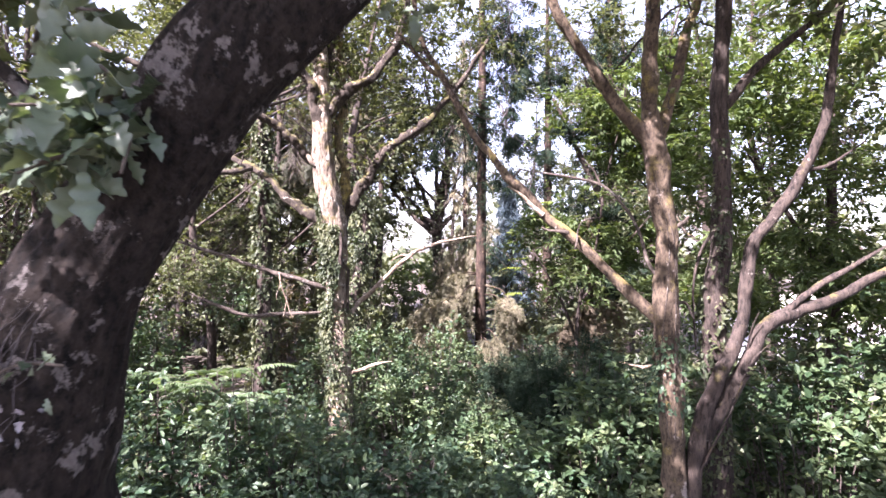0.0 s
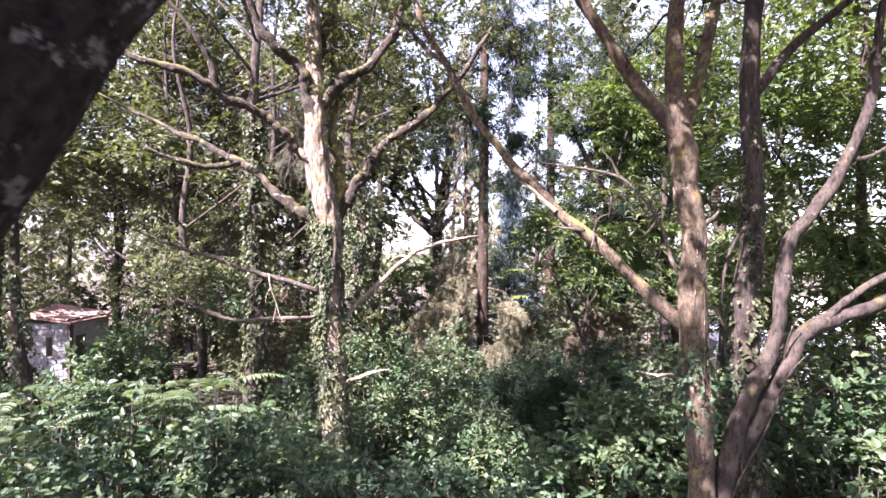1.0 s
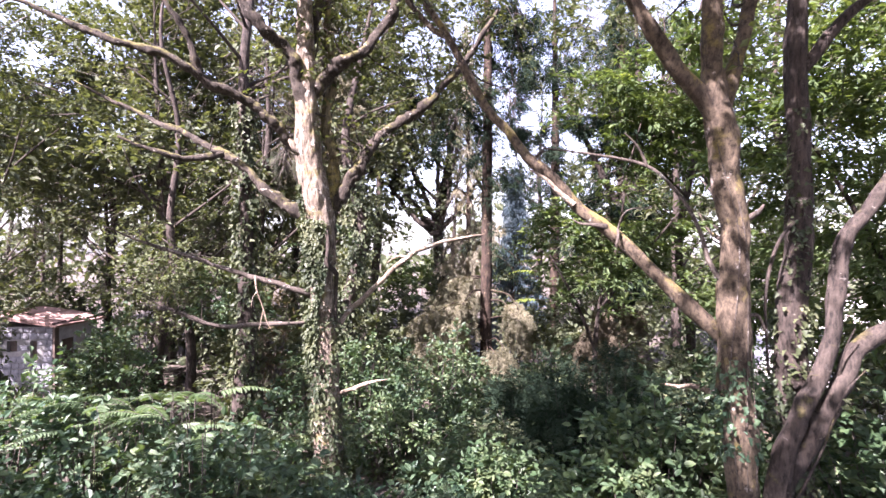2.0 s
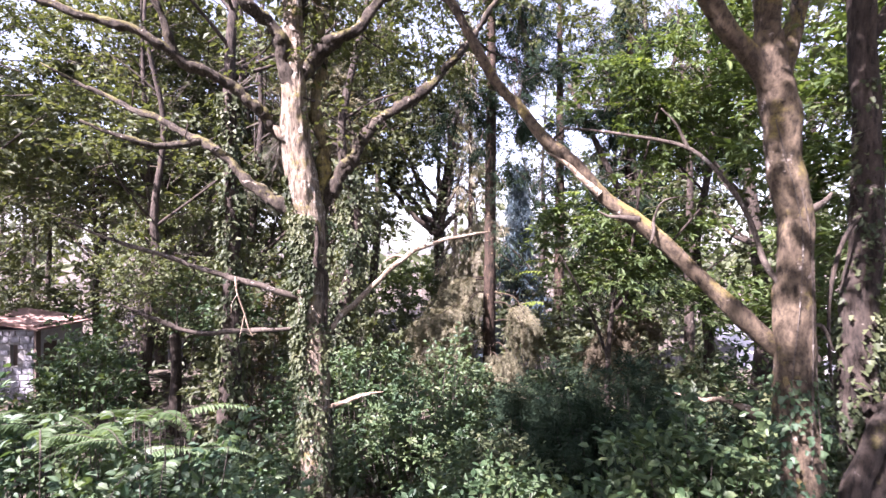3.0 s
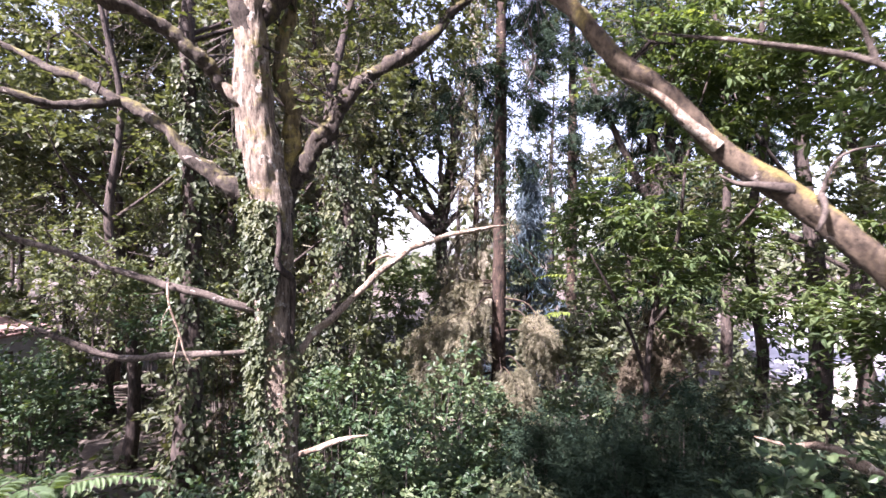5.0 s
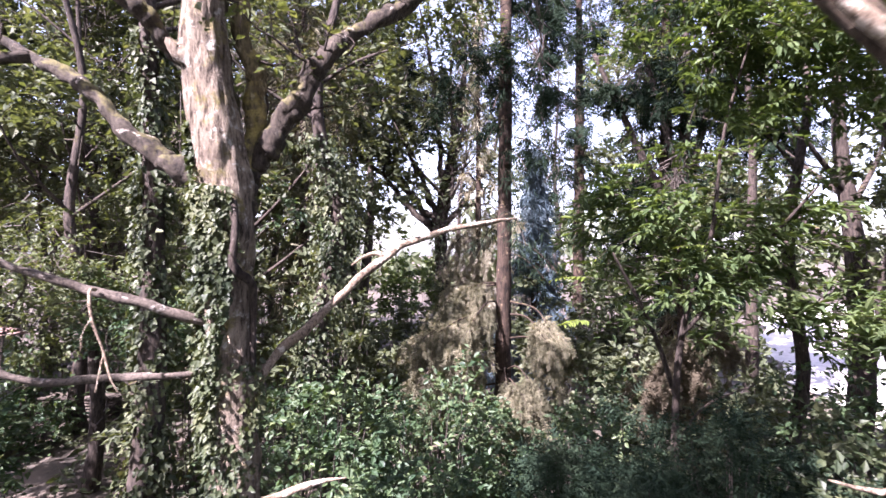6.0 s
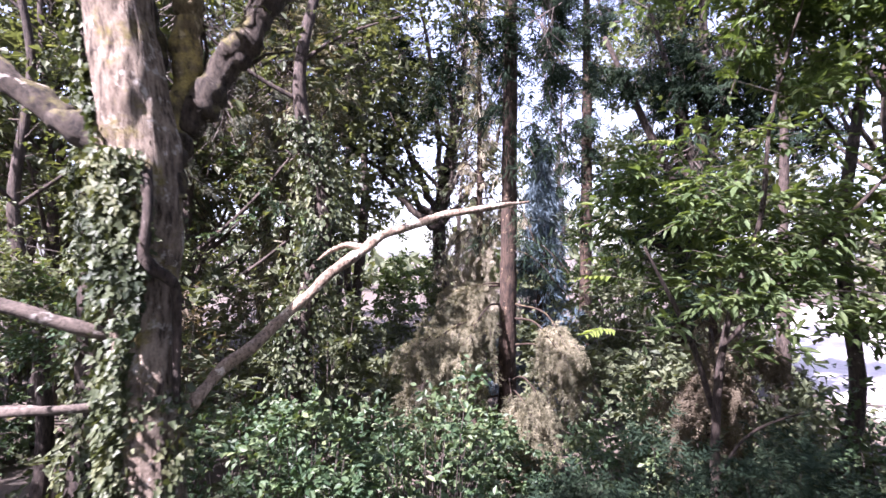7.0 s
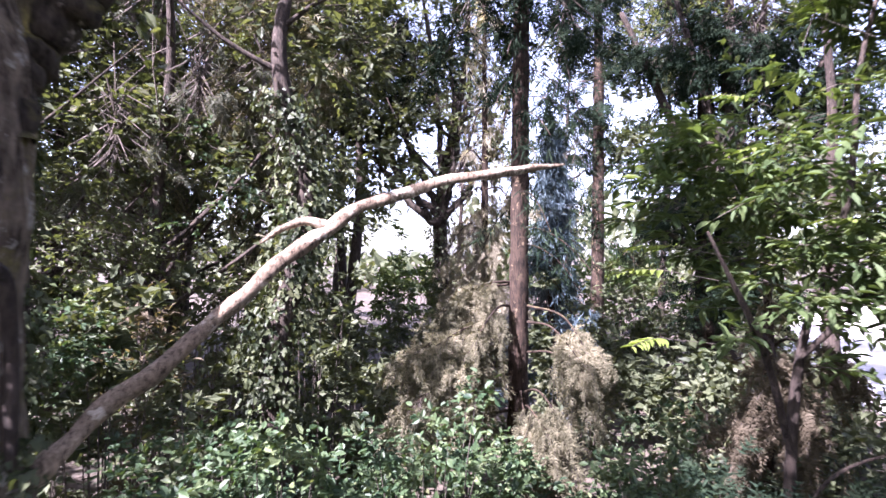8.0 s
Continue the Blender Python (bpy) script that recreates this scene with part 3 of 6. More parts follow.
# ---- the tall ivy-clad oak ----
def make_oak():
    rng = np.random.default_rng(11)
    t = thing("oak_tree", "pale-barked oak with ivy up its trunk and broken dead branches", "tree")
    trunk = [(-1.80, 10.2, -0.5, 0.29), (-1.81, 10.2, 0.5, 0.225), (-1.83, 10.2, 1.59, 0.192), (-1.86, 10.2, 2.4, 0.184), (-1.90, 10.2, 2.87, 0.178), (-1.91, 10.2, 3.35, 0.187), (-1.90, 10.2, 3.82, 0.205), (-1.97, 10.2, 4.3, 0.21),
             (-2.05, 10.2, 4.77, 0.19), (-2.12, 10.2, 5.3, 0.175), (-2.14, 10.2, 6.1, 0.145), (-2.16, 10.2, 7.1, 0.12), (-2.18, 10.2, 8.0, 0.10), (-2.2, 10.2, 10.0, 0.06)]
    part("trunk", limb(trunk, 60, 0.04, 0.06, 1, True, 0.9), BARK_OAK, t, "pale bark with lichen")
    limbs = [
        [(-2.07, 10.2, 5.09, 0.11), (-2.32, 10.18, 5.31, 0.085), (-2.63, 9.99, 5.6, 0.068), (-3.01, 9.78, 5.9, 0.062), (-3.48, 9.49, 6.14, 0.062), (-3.88, 9.32, 6.35, 0.054), (-4.81, 9.16, 6.63, 0.042), (-6.2, 8.9, 7.2, 0.02)],
        [(-1.91, 10.2, 3.97, 0.11), (-2.18, 10.22, 4.16, 0.09), (-2.49, 10.24, 4.39, 0.078), (-2.77, 10.19, 4.65, 0.07), (-3.26, 10.29, 5.06, 0.06), (-4.1, 10.6, 5.5, 0.046), (-5.2, 10.9, 6, 0.032), (-6.2, 11, 6.5, 0.015)],
        [(-1.84, 10.24, 3.85, 0.12), (-1.76, 10.38, 4.28, 0.115), (-1.55, 10.48, 4.8, 0.10), (-1.21, 10.57, 5.26, 0.086), (-0.95, 10.66, 5.58, 0.079), (-0.62, 10.77, 5.87, 0.073), (-0.26, 10.86, 6.14, 0.064), (0.14, 11.03, 6.62, 0.055), (0.9, 11.3, 7.8, 0.03)],
        [(-2.13, 10.2, 5.84, 0.11), (-2.04, 10.2, 6.04, 0.105), (-1.71, 10.26, 6.49, 0.09), (-1.31, 10.24, 6.7, 0.073), (-1.01, 10.24, 7.07, 0.065), (-0.72, 10.23, 7.61, 0.056), (-0.5, 10.32, 9.05, 0.03)],
        [(-2.15, 10.18, 5.95, 0.1), (-2.18, 10.1, 6.11, 0.099), (-2.4, 9.96, 6.72, 0.08), (-2.7, 9.75, 6.91, 0.07), (-3.05, 9.54, 7.59, 0.052), (-3.5, 9.2, 8.8, 0.03)],
        [(-2.17, 10.25, 6.8, 0.09), (-1.98, 10.4, 7.48, 0.074), (-1.85, 10.5, 8.12, 0.065), (-1.58, 10.5, 9.71, 0.03)],
        [(-1.84, 10.35, 4.13, 0.11), (-1.83, 10.43, 4.45, 0.1), (-1.79, 10.45, 4.87, 0.088), (-1.78, 10.45, 5.27, 0.08), (-1.88, 10.45, 5.63, 0.074), (-1.83, 10.5, 6.59, 0.06), (-1.91, 10.42, 8.72, 0.03)],
        [(-2.02, 10.3, 4.24, 0.09), (-2.04, 10.4, 4.56, 0.075), (-1.99, 10.42, 4.94, 0.066), (-2.03, 10.42, 5.34, 0.06), (-2.07, 10.4, 5.78, 0.055), (-2.34, 10.42, 7.43, 0.03)],
        [(-2.07, 10.15, 5.04, 0.1), (-2.21, 10.07, 5.18, 0.085), (-2.3, 10.04, 5.27, 0.066), (-2.36, 10.02, 5.35, 0.03)],
        [(-3.48, 9.49, 6.14, 0.05), (-3.6, 9.3, 6.7, 0.04), (-4.1, 9.1, 7.4, 0.025)],
        [(-3.15, 9.59, 5.04, 0.05), (-3.7, 9.3, 4.95, 0.035), (-4.4, 9.1, 5.2, 0.015)],
    ]
    for i, nodes in enumerate(limbs):
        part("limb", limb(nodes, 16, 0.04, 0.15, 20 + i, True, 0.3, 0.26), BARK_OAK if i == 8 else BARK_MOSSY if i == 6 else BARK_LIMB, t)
        if i != 8:
            side_twigs(t, rng, nodes, 16, 1.0, 8)
    dead = [
        ([(-1.72, 10.26, 2.47, 0.03), (-1.68, 10.27, 2.53, 0.054), (-1.635, 10.28, 2.585, 0.052), (-1.58, 10.34, 2.65, 0.042), (-1.5, 10.48, 2.77, 0.042), (-1.31, 10.62, 2.92, 0.044), (-1.1, 10.75, 3.13, 0.041), (-0.86, 10.88, 3.39, 0.04),
          (-0.6, 11.0, 3.61, 0.038), (-0.32, 11.12, 3.73, 0.034), (0.06, 11.25, 3.85, 0.028), (0.46, 11.38, 3.93, 0.02), (0.68, 11.5, 3.97, 0.006)], "long bare dead branch, bark peeled off"),
        ([(-0.66, 10.98, 3.56, 0.028), (-0.76, 10.94, 3.58, 0.024), (-0.88, 10.9, 3.54, 0.016), (-0.98, 10.88, 3.47, 0.005)], ""),
        ([(-1.95, 10.15, 2.98, 0.05), (-2.16, 10.05, 3.05, 0.044), (-2.64, 9.88, 3.23, 0.04), (-3.22, 9.76, 3.42, 0.033), (-3.71, 9.64, 3.6, 0.027), (-4.19, 9.52, 3.76, 0.02), (-4.75, 9.38, 4.02, 0.01)], ""),
        ([(-1.9, 10.15, 2.62, 0.034), (-2.25, 10.0, 2.6, 0.03), (-2.8, 9.95, 2.58, 0.03), (-3.2, 9.92, 2.55, 0.033), (-3.5, 9.9, 2.6, 0.032), (-4.03, 9.85, 2.81, 0.024), (-4.4, 9.8, 2.99, 0.005)], ""),
        ([(-2.6, 9.6, 2.85, 0.007), (-2.63, 9.6, 2.7, 0.006), (-2.66, 9.6, 2.55, 0.002)], ""),
        ([(-2.78, 9.8, 3.3, 0.014), (-2.73, 9.64, 3.29, 0.012), (-2.69, 9.6, 3.1, 0.011), (-2.6, 9.6, 2.85, 0.009), (-2.55, 9.6, 2.66, 0.007), (-2.49, 9.6, 2.55, 0.003)], ""),
        ([(-2.69, 9.6, 3.1, 0.007), (-2.76, 9.6, 2.98, 0.004), (-2.77, 9.6, 2.86, 0.002)], ""),
        ([(-1.75, 10.12, 1.5, 0.03), (-1.55, 10.1, 1.56, 0.028), (-1.33, 10.1, 1.64, 0.027), (-1.1, 10.12, 1.70, 0.022), (-0.88, 10.1, 1.74, 0.007)], "short pale broken twig"),
    ]
    for i, (nodes, label) in enumerate(dead):
        part("dead_branch", limb(nodes, 10, 0.03, 0.15, 40 + i, True, 0.0, 0.16), DEAD_WOOD if i in (0, 1, 4, 5, 6, 7) else GREY_WOOD, t, label)
        if i in (2, 3):
            side_twigs(t, rng, nodes, 9, 0.6, 0)
    vine = [(-1.80, 10.02, 4.04, 0.02), (-1.776, 9.95, 3.95, 0.036), (-1.75, 9.93, 3.82, 0.03), (-1.75, 9.92, 3.68, 0.033), (-1.77, 9.92, 3.5, 0.038), (-1.72, 9.95, 3.42, 0.036), (-1.66, 10.06, 3.34, 0.034), (-1.67, 10.13, 3.1, 0.028), (-1.68, 10.15, 2.6, 0.024)]
    part("ivy_stem", limb(vine, 8, 0.05, 0.1, 51), BARK_DARK, t, "thick dark ivy stem")
    ivy_on(t, rng, trunk, 7600, 0.058, 0.13, math.pi * 1.16, 1.25, 1.9, 4.15)
    ivy_on(t, rng, trunk, 900, 0.055, 0.05, math.pi * 1.05, 0.7, 4.1, 4.7)
    ivy_on(t, rng, trunk, 3400, 0.058, 0.08, math.pi * 1.55, 2.0, 0.3, 2.7)
    ivy_on(t, rng, trunk, 1500, 0.058, 0.06, math.pi, 1.2, 0.0, 2.2)
    for c, r, n in (((-4.8, 9.1, 6.9), (1.6, 1.2, 1.0), 60), ((-2.4, 9.6, 8.7), (1.7, 1.4, 1.2), 80), ((-0.4, 11.4, 7.3), (1.6, 1.3, 1.1), 100), ((1.2, 12.4, 8.6), (1.6, 1.4, 1.2), 70), ((-4.9, 9.1, 5.8), (1.2, 0.9, 0.6), 26)):
        crown(t, rng, c, r, n, 4, 9, 0.095, 0.5)


make_oak()


# ---- the reddish tree with the slanting limb ----
def make_red_tree():
    rng = np.random.default_rng(12)
    t = thing("forked_tree", "reddish-brown forked tree with a long slanting mossy limb", "tree")
    trunk = [(2.62, 6.45, -0.3, 0.172), (2.59, 6.45, 1.05, 0.127), (2.55, 6.45, 1.94, 0.127), (2.49, 6.45, 2.7, 0.131), (2.49, 6.45, 3.33, 0.123), (2.5, 6.45, 3.83, 0.119), (2.42, 6.45, 4.4, 0.125), (2.37, 6.45, 4.78, 0.127), (2.34, 6.45, 5.0, 0.111), (2.32, 6.45, 5.25, 0.092)]
    part("trunk", limb(trunk, 32, 0.04, 0.08, 2, True, 0.25, 0.06), BARK_RED, t)
    limbs = [
        [(2.36, 6.45, 4.8, 0.098), (2.2, 6.4, 4.99, 0.082), (1.92, 6.32, 5.25, 0.069), (1.69, 6.24, 5.54, 0.062), (1.36, 6.16, 6.0, 0.057), (1.14, 6.08, 6.32, 0.053), (0.6, 5.9, 7.6, 0.029)],
        [(2.33, 6.45, 4.9, 0.098), (2.32, 6.45, 5.2, 0.094), (2.31, 6.45, 5.85, 0.083), (2.34, 6.45, 6.48, 0.072), (2.4, 6.45, 8.2, 0.037)],
        [(2.38, 6.45, 4.85, 0.074), (2.46, 6.5, 5.07, 0.068), (2.65, 6.6, 5.58, 0.061), (2.83, 6.7, 6.2, 0.057), (3.0, 6.8, 6.64, 0.052), (3.5, 7.0, 8.0, 0.025)],
        [(2.48, 6.48, 2.85, 0.066), (2.16, 6.56, 3.16, 0.064), (1.75, 6.69, 3.61, 0.059), (1.51, 6.79, 3.84, 0.059), (1.25, 6.90, 4.08, 0.057), (1.06, 6.99, 4.32, 0.054), (0.81, 7.10, 4.57, 0.053), (0.60, 7.20, 4.87, 0.049),
         (0.37, 7.30, 5.17, 0.046), (0.01, 7.45, 5.90, 0.040), (-0.29, 7.57, 6.45, 0.036), (-0.40, 7.64, 7.22, 0.030), (-0.57, 7.69, 8.79, 0.017)],
        [(0.01, 7.45, 5.90, 0.036), (-0.22, 7.58, 6.10, 0.028), (-0.62, 7.81, 6.64, 0.017)],
    ]
    for i, nodes in enumerate(limbs):
        part("limb", limb(nodes, 16, 0.045, 0.11, 60 + i, True, 0.0, 0.08), BARK_RED, t)
        side_twigs(t, rng, nodes[1:], 8, 0.7, 0 if i == 3 else 4)
    for i, nodes in enumerate([
            [(1.19, 6.86, 4.10, 0.031), (1.05, 6.89, 4.23, 0.027), (0.95, 6.91, 4.34, 0.019), (0.85, 6.94, 4.41, 0.013), (0.77, 6.98, 4.46, 0.003)],
            [(1.47, 6.76, 3.89, 0.031), (1.33, 6.77, 3.91, 0.017), (1.23, 6.78, 3.92, 0.010), (1.16, 6.79, 3.96, 0.005)],
            [(1.55, 6.70, 3.84, 0.012), (1.58, 6.65, 3.98, 0.008), (1.64, 6.61, 4.04, 0.006), (1.81, 6.54, 4.06, 0.003)],
            [(1.55, 6.68, 3.86, 0.014), (1.54, 6.64, 3.78, 0.012), (1.52, 6.66, 3.70, 0.008)],
            [(2.44, 6.45, 3.35, 0.024), (2.3, 6.48, 3.55, 0.022), (2.24, 6.58, 3.88, 0.021), (2.09, 6.66, 4.19, 0.018), (1.84, 6.74, 4.45, 0.016), (1.37, 6.82, 4.57, 0.012), (0.9, 6.9, 4.65, 0.005)],
            [(1.84, 6.74, 4.45, 0.016), (1.75, 6.72, 4.62, 0.01), (1.62, 6.7, 4.75, 0.004)],
            [(2.6, 6.4, 3.95, 0.03), (2.66, 6.36, 4.0, 0.02), (2.7, 6.35, 4.06, 0.01)],
            [(2.5, 6.5, 3.0, 0.02), (2.72, 6.52, 3.1, 0.016), (2.85, 6.55, 2.9, 0.008)]]):
        part("dead_branch", limb(nodes, 9, 0.03, 0.12, 80 + i), DEAD_WOOD if i == 0 else GREY_WOOD, t)
    C = smooth_path(trunk, 0.05)
    for k, th0 in enumerate((4.2, 4.9, 5.4)):
        pts = [(c[0] + c[3] * 1.08 * math.cos(th0 + 0.35 * math.sin(2.2 * c[2] + k)), c[1] + c[3] * 1.08 * math.sin(th0 + 0.35 * math.sin(2.2 * c[2] + k)), c[2], 0.005) for c in C if 1.6 < c[2] < 4.6 - 0.5 * k]
        part("ivy_stem", limb(pts, 5, 0.08, 0.2, 95 + k), GREY_WOOD, t)
    ivy_on(t, rng, trunk, 500, 0.06, 0.08, -1.4, 2.0, 1.9, 2.75, LEAF_BRAMBLE)
    for c, r, n in (((0.9, 6.1, 7.6), (1.2, 1.0, 1.0), 40), ((2.6, 6.5, 8.2), (1.5, 1.3, 1.1), 60), ((-0.5, 6.9, 7.6), (0.9, 0.9, 0.9), 34)):
        crown(t, rng, c, r, n, 4, 9, 0.095, 0.5)


make_red_tree()


# ---- the two darker stems beside it ----
def make_dark_tree():
    rng = np.random.default_rng(13)
    t = thing("ivy_tree", "dark upright tree trunk wrapped in ivy", "tree")
    trunk = [(3.31, 6.80, -0.22, 0.171), (3.28, 6.80, 0.81, 0.140), (3.21, 6.80, 2.39, 0.128), (3.21, 6.80, 3.18, 0.123), (3.28, 6.80, 3.76, 0.109), (3.28, 6.80, 4.63, 0.098), (3.25, 6.80, 5.42, 0.093), (3.31, 6.80, 6.61, 0.082), (3.42, 6.80, 8.88, 0.046)]
    part("trunk", limb(trunk, 22, 0.05, 0.1, 3, True, 0.5), BARK_DARK, t)
    for i, nodes in enumerate([[(3.26, 6.80, 5.32, 0.062), (3.38, 6.76, 5.46, 0.058), (3.67, 6.76, 5.82, 0.051), (4.08, 6.76, 6.16, 0.040), (4.89, 6.76, 6.84, 0.019)],
                               [(3.28, 6.80, 3.94, 0.023), (3.14, 6.71, 3.90, 0.017), (2.96, 6.65, 3.65, 0.016), (2.88, 6.65, 3.21, 0.013), (2.94, 6.71, 2.53, 0.009)]]):
        part("limb", limb(nodes, 10, 0.07, 0.1, 100 + i), BARK_DARK, t)
    ivy_on(t, rng, trunk, 2600, 0.06, 0.07, 0, 3.2, 0.2, 3.3)
    ivy_on(t, rng, trunk, 500, 0.055, 0.04, 3.6, 2.0, 3.3, 5.0)
    crown(t, rng, (3.9, 7.0, 8.2), (1.7, 1.4, 1.2), 70, 4, 9, 0.095, 0.5, LEAF_OAK)


def make_leaning_tree():
    rng = np.random.default_rng(14)
    t = thing("leaning_tree", "slim leaning tree with a stem that arches sideways", "tree")
    part("trunk", limb([(2.73, 6.45, -0.23, 0.119), (2.76, 6.45, 0.43, 0.106), (2.80, 6.45, 1.06, 0.096), (2.83, 6.45, 1.43, 0.090), (2.90, 6.45, 1.81, 0.089), (3.02, 6.45, 2.13, 0.083), (3.18, 6.45, 2.44, 0.076), (3.29, 6.45, 2.76, 0.071),
                        (3.36, 6.45, 3.07, 0.070), (3.41, 6.45, 3.45, 0.070), (3.48, 6.45, 3.77, 0.068), (3.64, 6.45, 3.99, 0.065), (3.89, 6.45, 4.34, 0.062), (4.08, 6.45, 4.65, 0.058), (4.21, 6.45, 4.97, 0.056), (4.29, 6.45, 5.25, 0.051),
                        (4.34, 6.45, 5.67, 0.043), (4.40, 6.45, 6.11, 0.038), (4.46, 6.45, 6.48, 0.032), (4.62, 6.45, 7.73, 0.017)], 18, 0.05, 0.1, 4, True, 0.0, 0.1), BARK_DARK, t)
    for i, nodes in enumerate([[(2.87, 6.49, 1.29, 0.068), (3.02, 6.49, 1.71, 0.089), (3.17, 6.49, 1.97, 0.091), (3.32, 6.49, 2.23, 0.088), (3.43, 6.49, 2.51, 0.084), (3.55, 6.49, 2.75, 0.084), (3.72, 6.49, 2.90, 0.079), (4.01, 6.49, 3.00, 0.072), (4.28, 6.49, 3.07, 0.065), (4.58, 6.49, 3.23, 0.058), (4.94, 6.49, 3.44, 0.052), (5.65, 6.49, 3.77, 0.038), (6.49, 6.49, 4.19, 0.017)],
                               [(3.79, 6.49, 2.93, 0.051), (4.05, 6.47, 3.17, 0.039), (4.30, 6.45, 3.36, 0.034), (4.58, 6.45, 3.51, 0.025), (5.02, 6.45, 3.77, 0.012)],
                               [(3.44, 6.49, 2.52, 0.025), (3.38, 6.39, 2.68, 0.010), (3.41, 6.35, 2.86, 0.007), (3.47, 6.33, 3.01, 0.003)],
                               [(4.03, 6.45, 4.58, 0.025), (4.33, 6.49, 4.64, 0.017), (4.82, 6.59, 4.93, 0.009)],
                               [(2.85, 6.39, 1.24, 0.017), (3.15, 6.31, 1.93, 0.010), (3.36, 6.33, 2.42, 0.007), (3.60, 6.39, 2.64, 0.005)]]):
        part("limb", limb(nodes, 14, 0.05, 0.12, 110 + i, True, 0.0, 0.12), BARK_DARK, t)
        side_twigs(t, rng, nodes[1:], 5, 0.5, 3)
    crown(t, rng, (4.9, 6.7, 7.2), (1.2, 1.0, 0.9), 36, 4, 9, 0.09, 0.45, LEAF_BRIGHT)


make_dark_tree()
make_leaning_tree()


# ---- the old oak that the camera passes under ----
OAK_EDGE = [(0.0, 0.0)] + [(0.02 + (0.03 + 0.24 * math.sin(math.pi * min(1.0, 0.08 + 0.92 * u) ** 1.35)) * (0.78 + 0.22 * math.cos(6.28 * (3.4 * u - 0.2))) * (1 - u ** 9), u) for u in (i / 26 for i in range(1, 26))] + [(0.0, 1.0)]


def oak_leaf_mesh(bend):
    """A lobed oak leaf, folded along its rib and bent."""
    V, F = [], []
    n = len(OAK_EDGE)
    for w, l in OAK_EDGE:
        V.append((0, l, -bend * l * l))
    for sign in (-1, 1):
        for w, l in OAK_EDGE[1:-1]:
            V.append((sign * w, l, 0.35 * w - bend * l * l + 0.02 * math.sin(23 * l)))
    for k, sign in enumerate((-1, 1)):
        o = n + k * (n - 2)
        edge = [0, *range(o, o + n - 2), n - 1]
        for i in range(n - 1):
            quad = (i, i + 1, edge[i + 1], edge[i])
            F.append(quad if sign > 0 else quad[::-1])
    V = np.array(V, np.float32)
    me = bpy.data.meshes.new("leaf")
    me.from_pydata([tuple(map(float, v)) for v in V], [], [tuple(dict.fromkeys(f)) for f in F])
    me.materials.append(LEAF_NEAR)
    for p in me.polygons:
        p.use_smooth = True
    return me


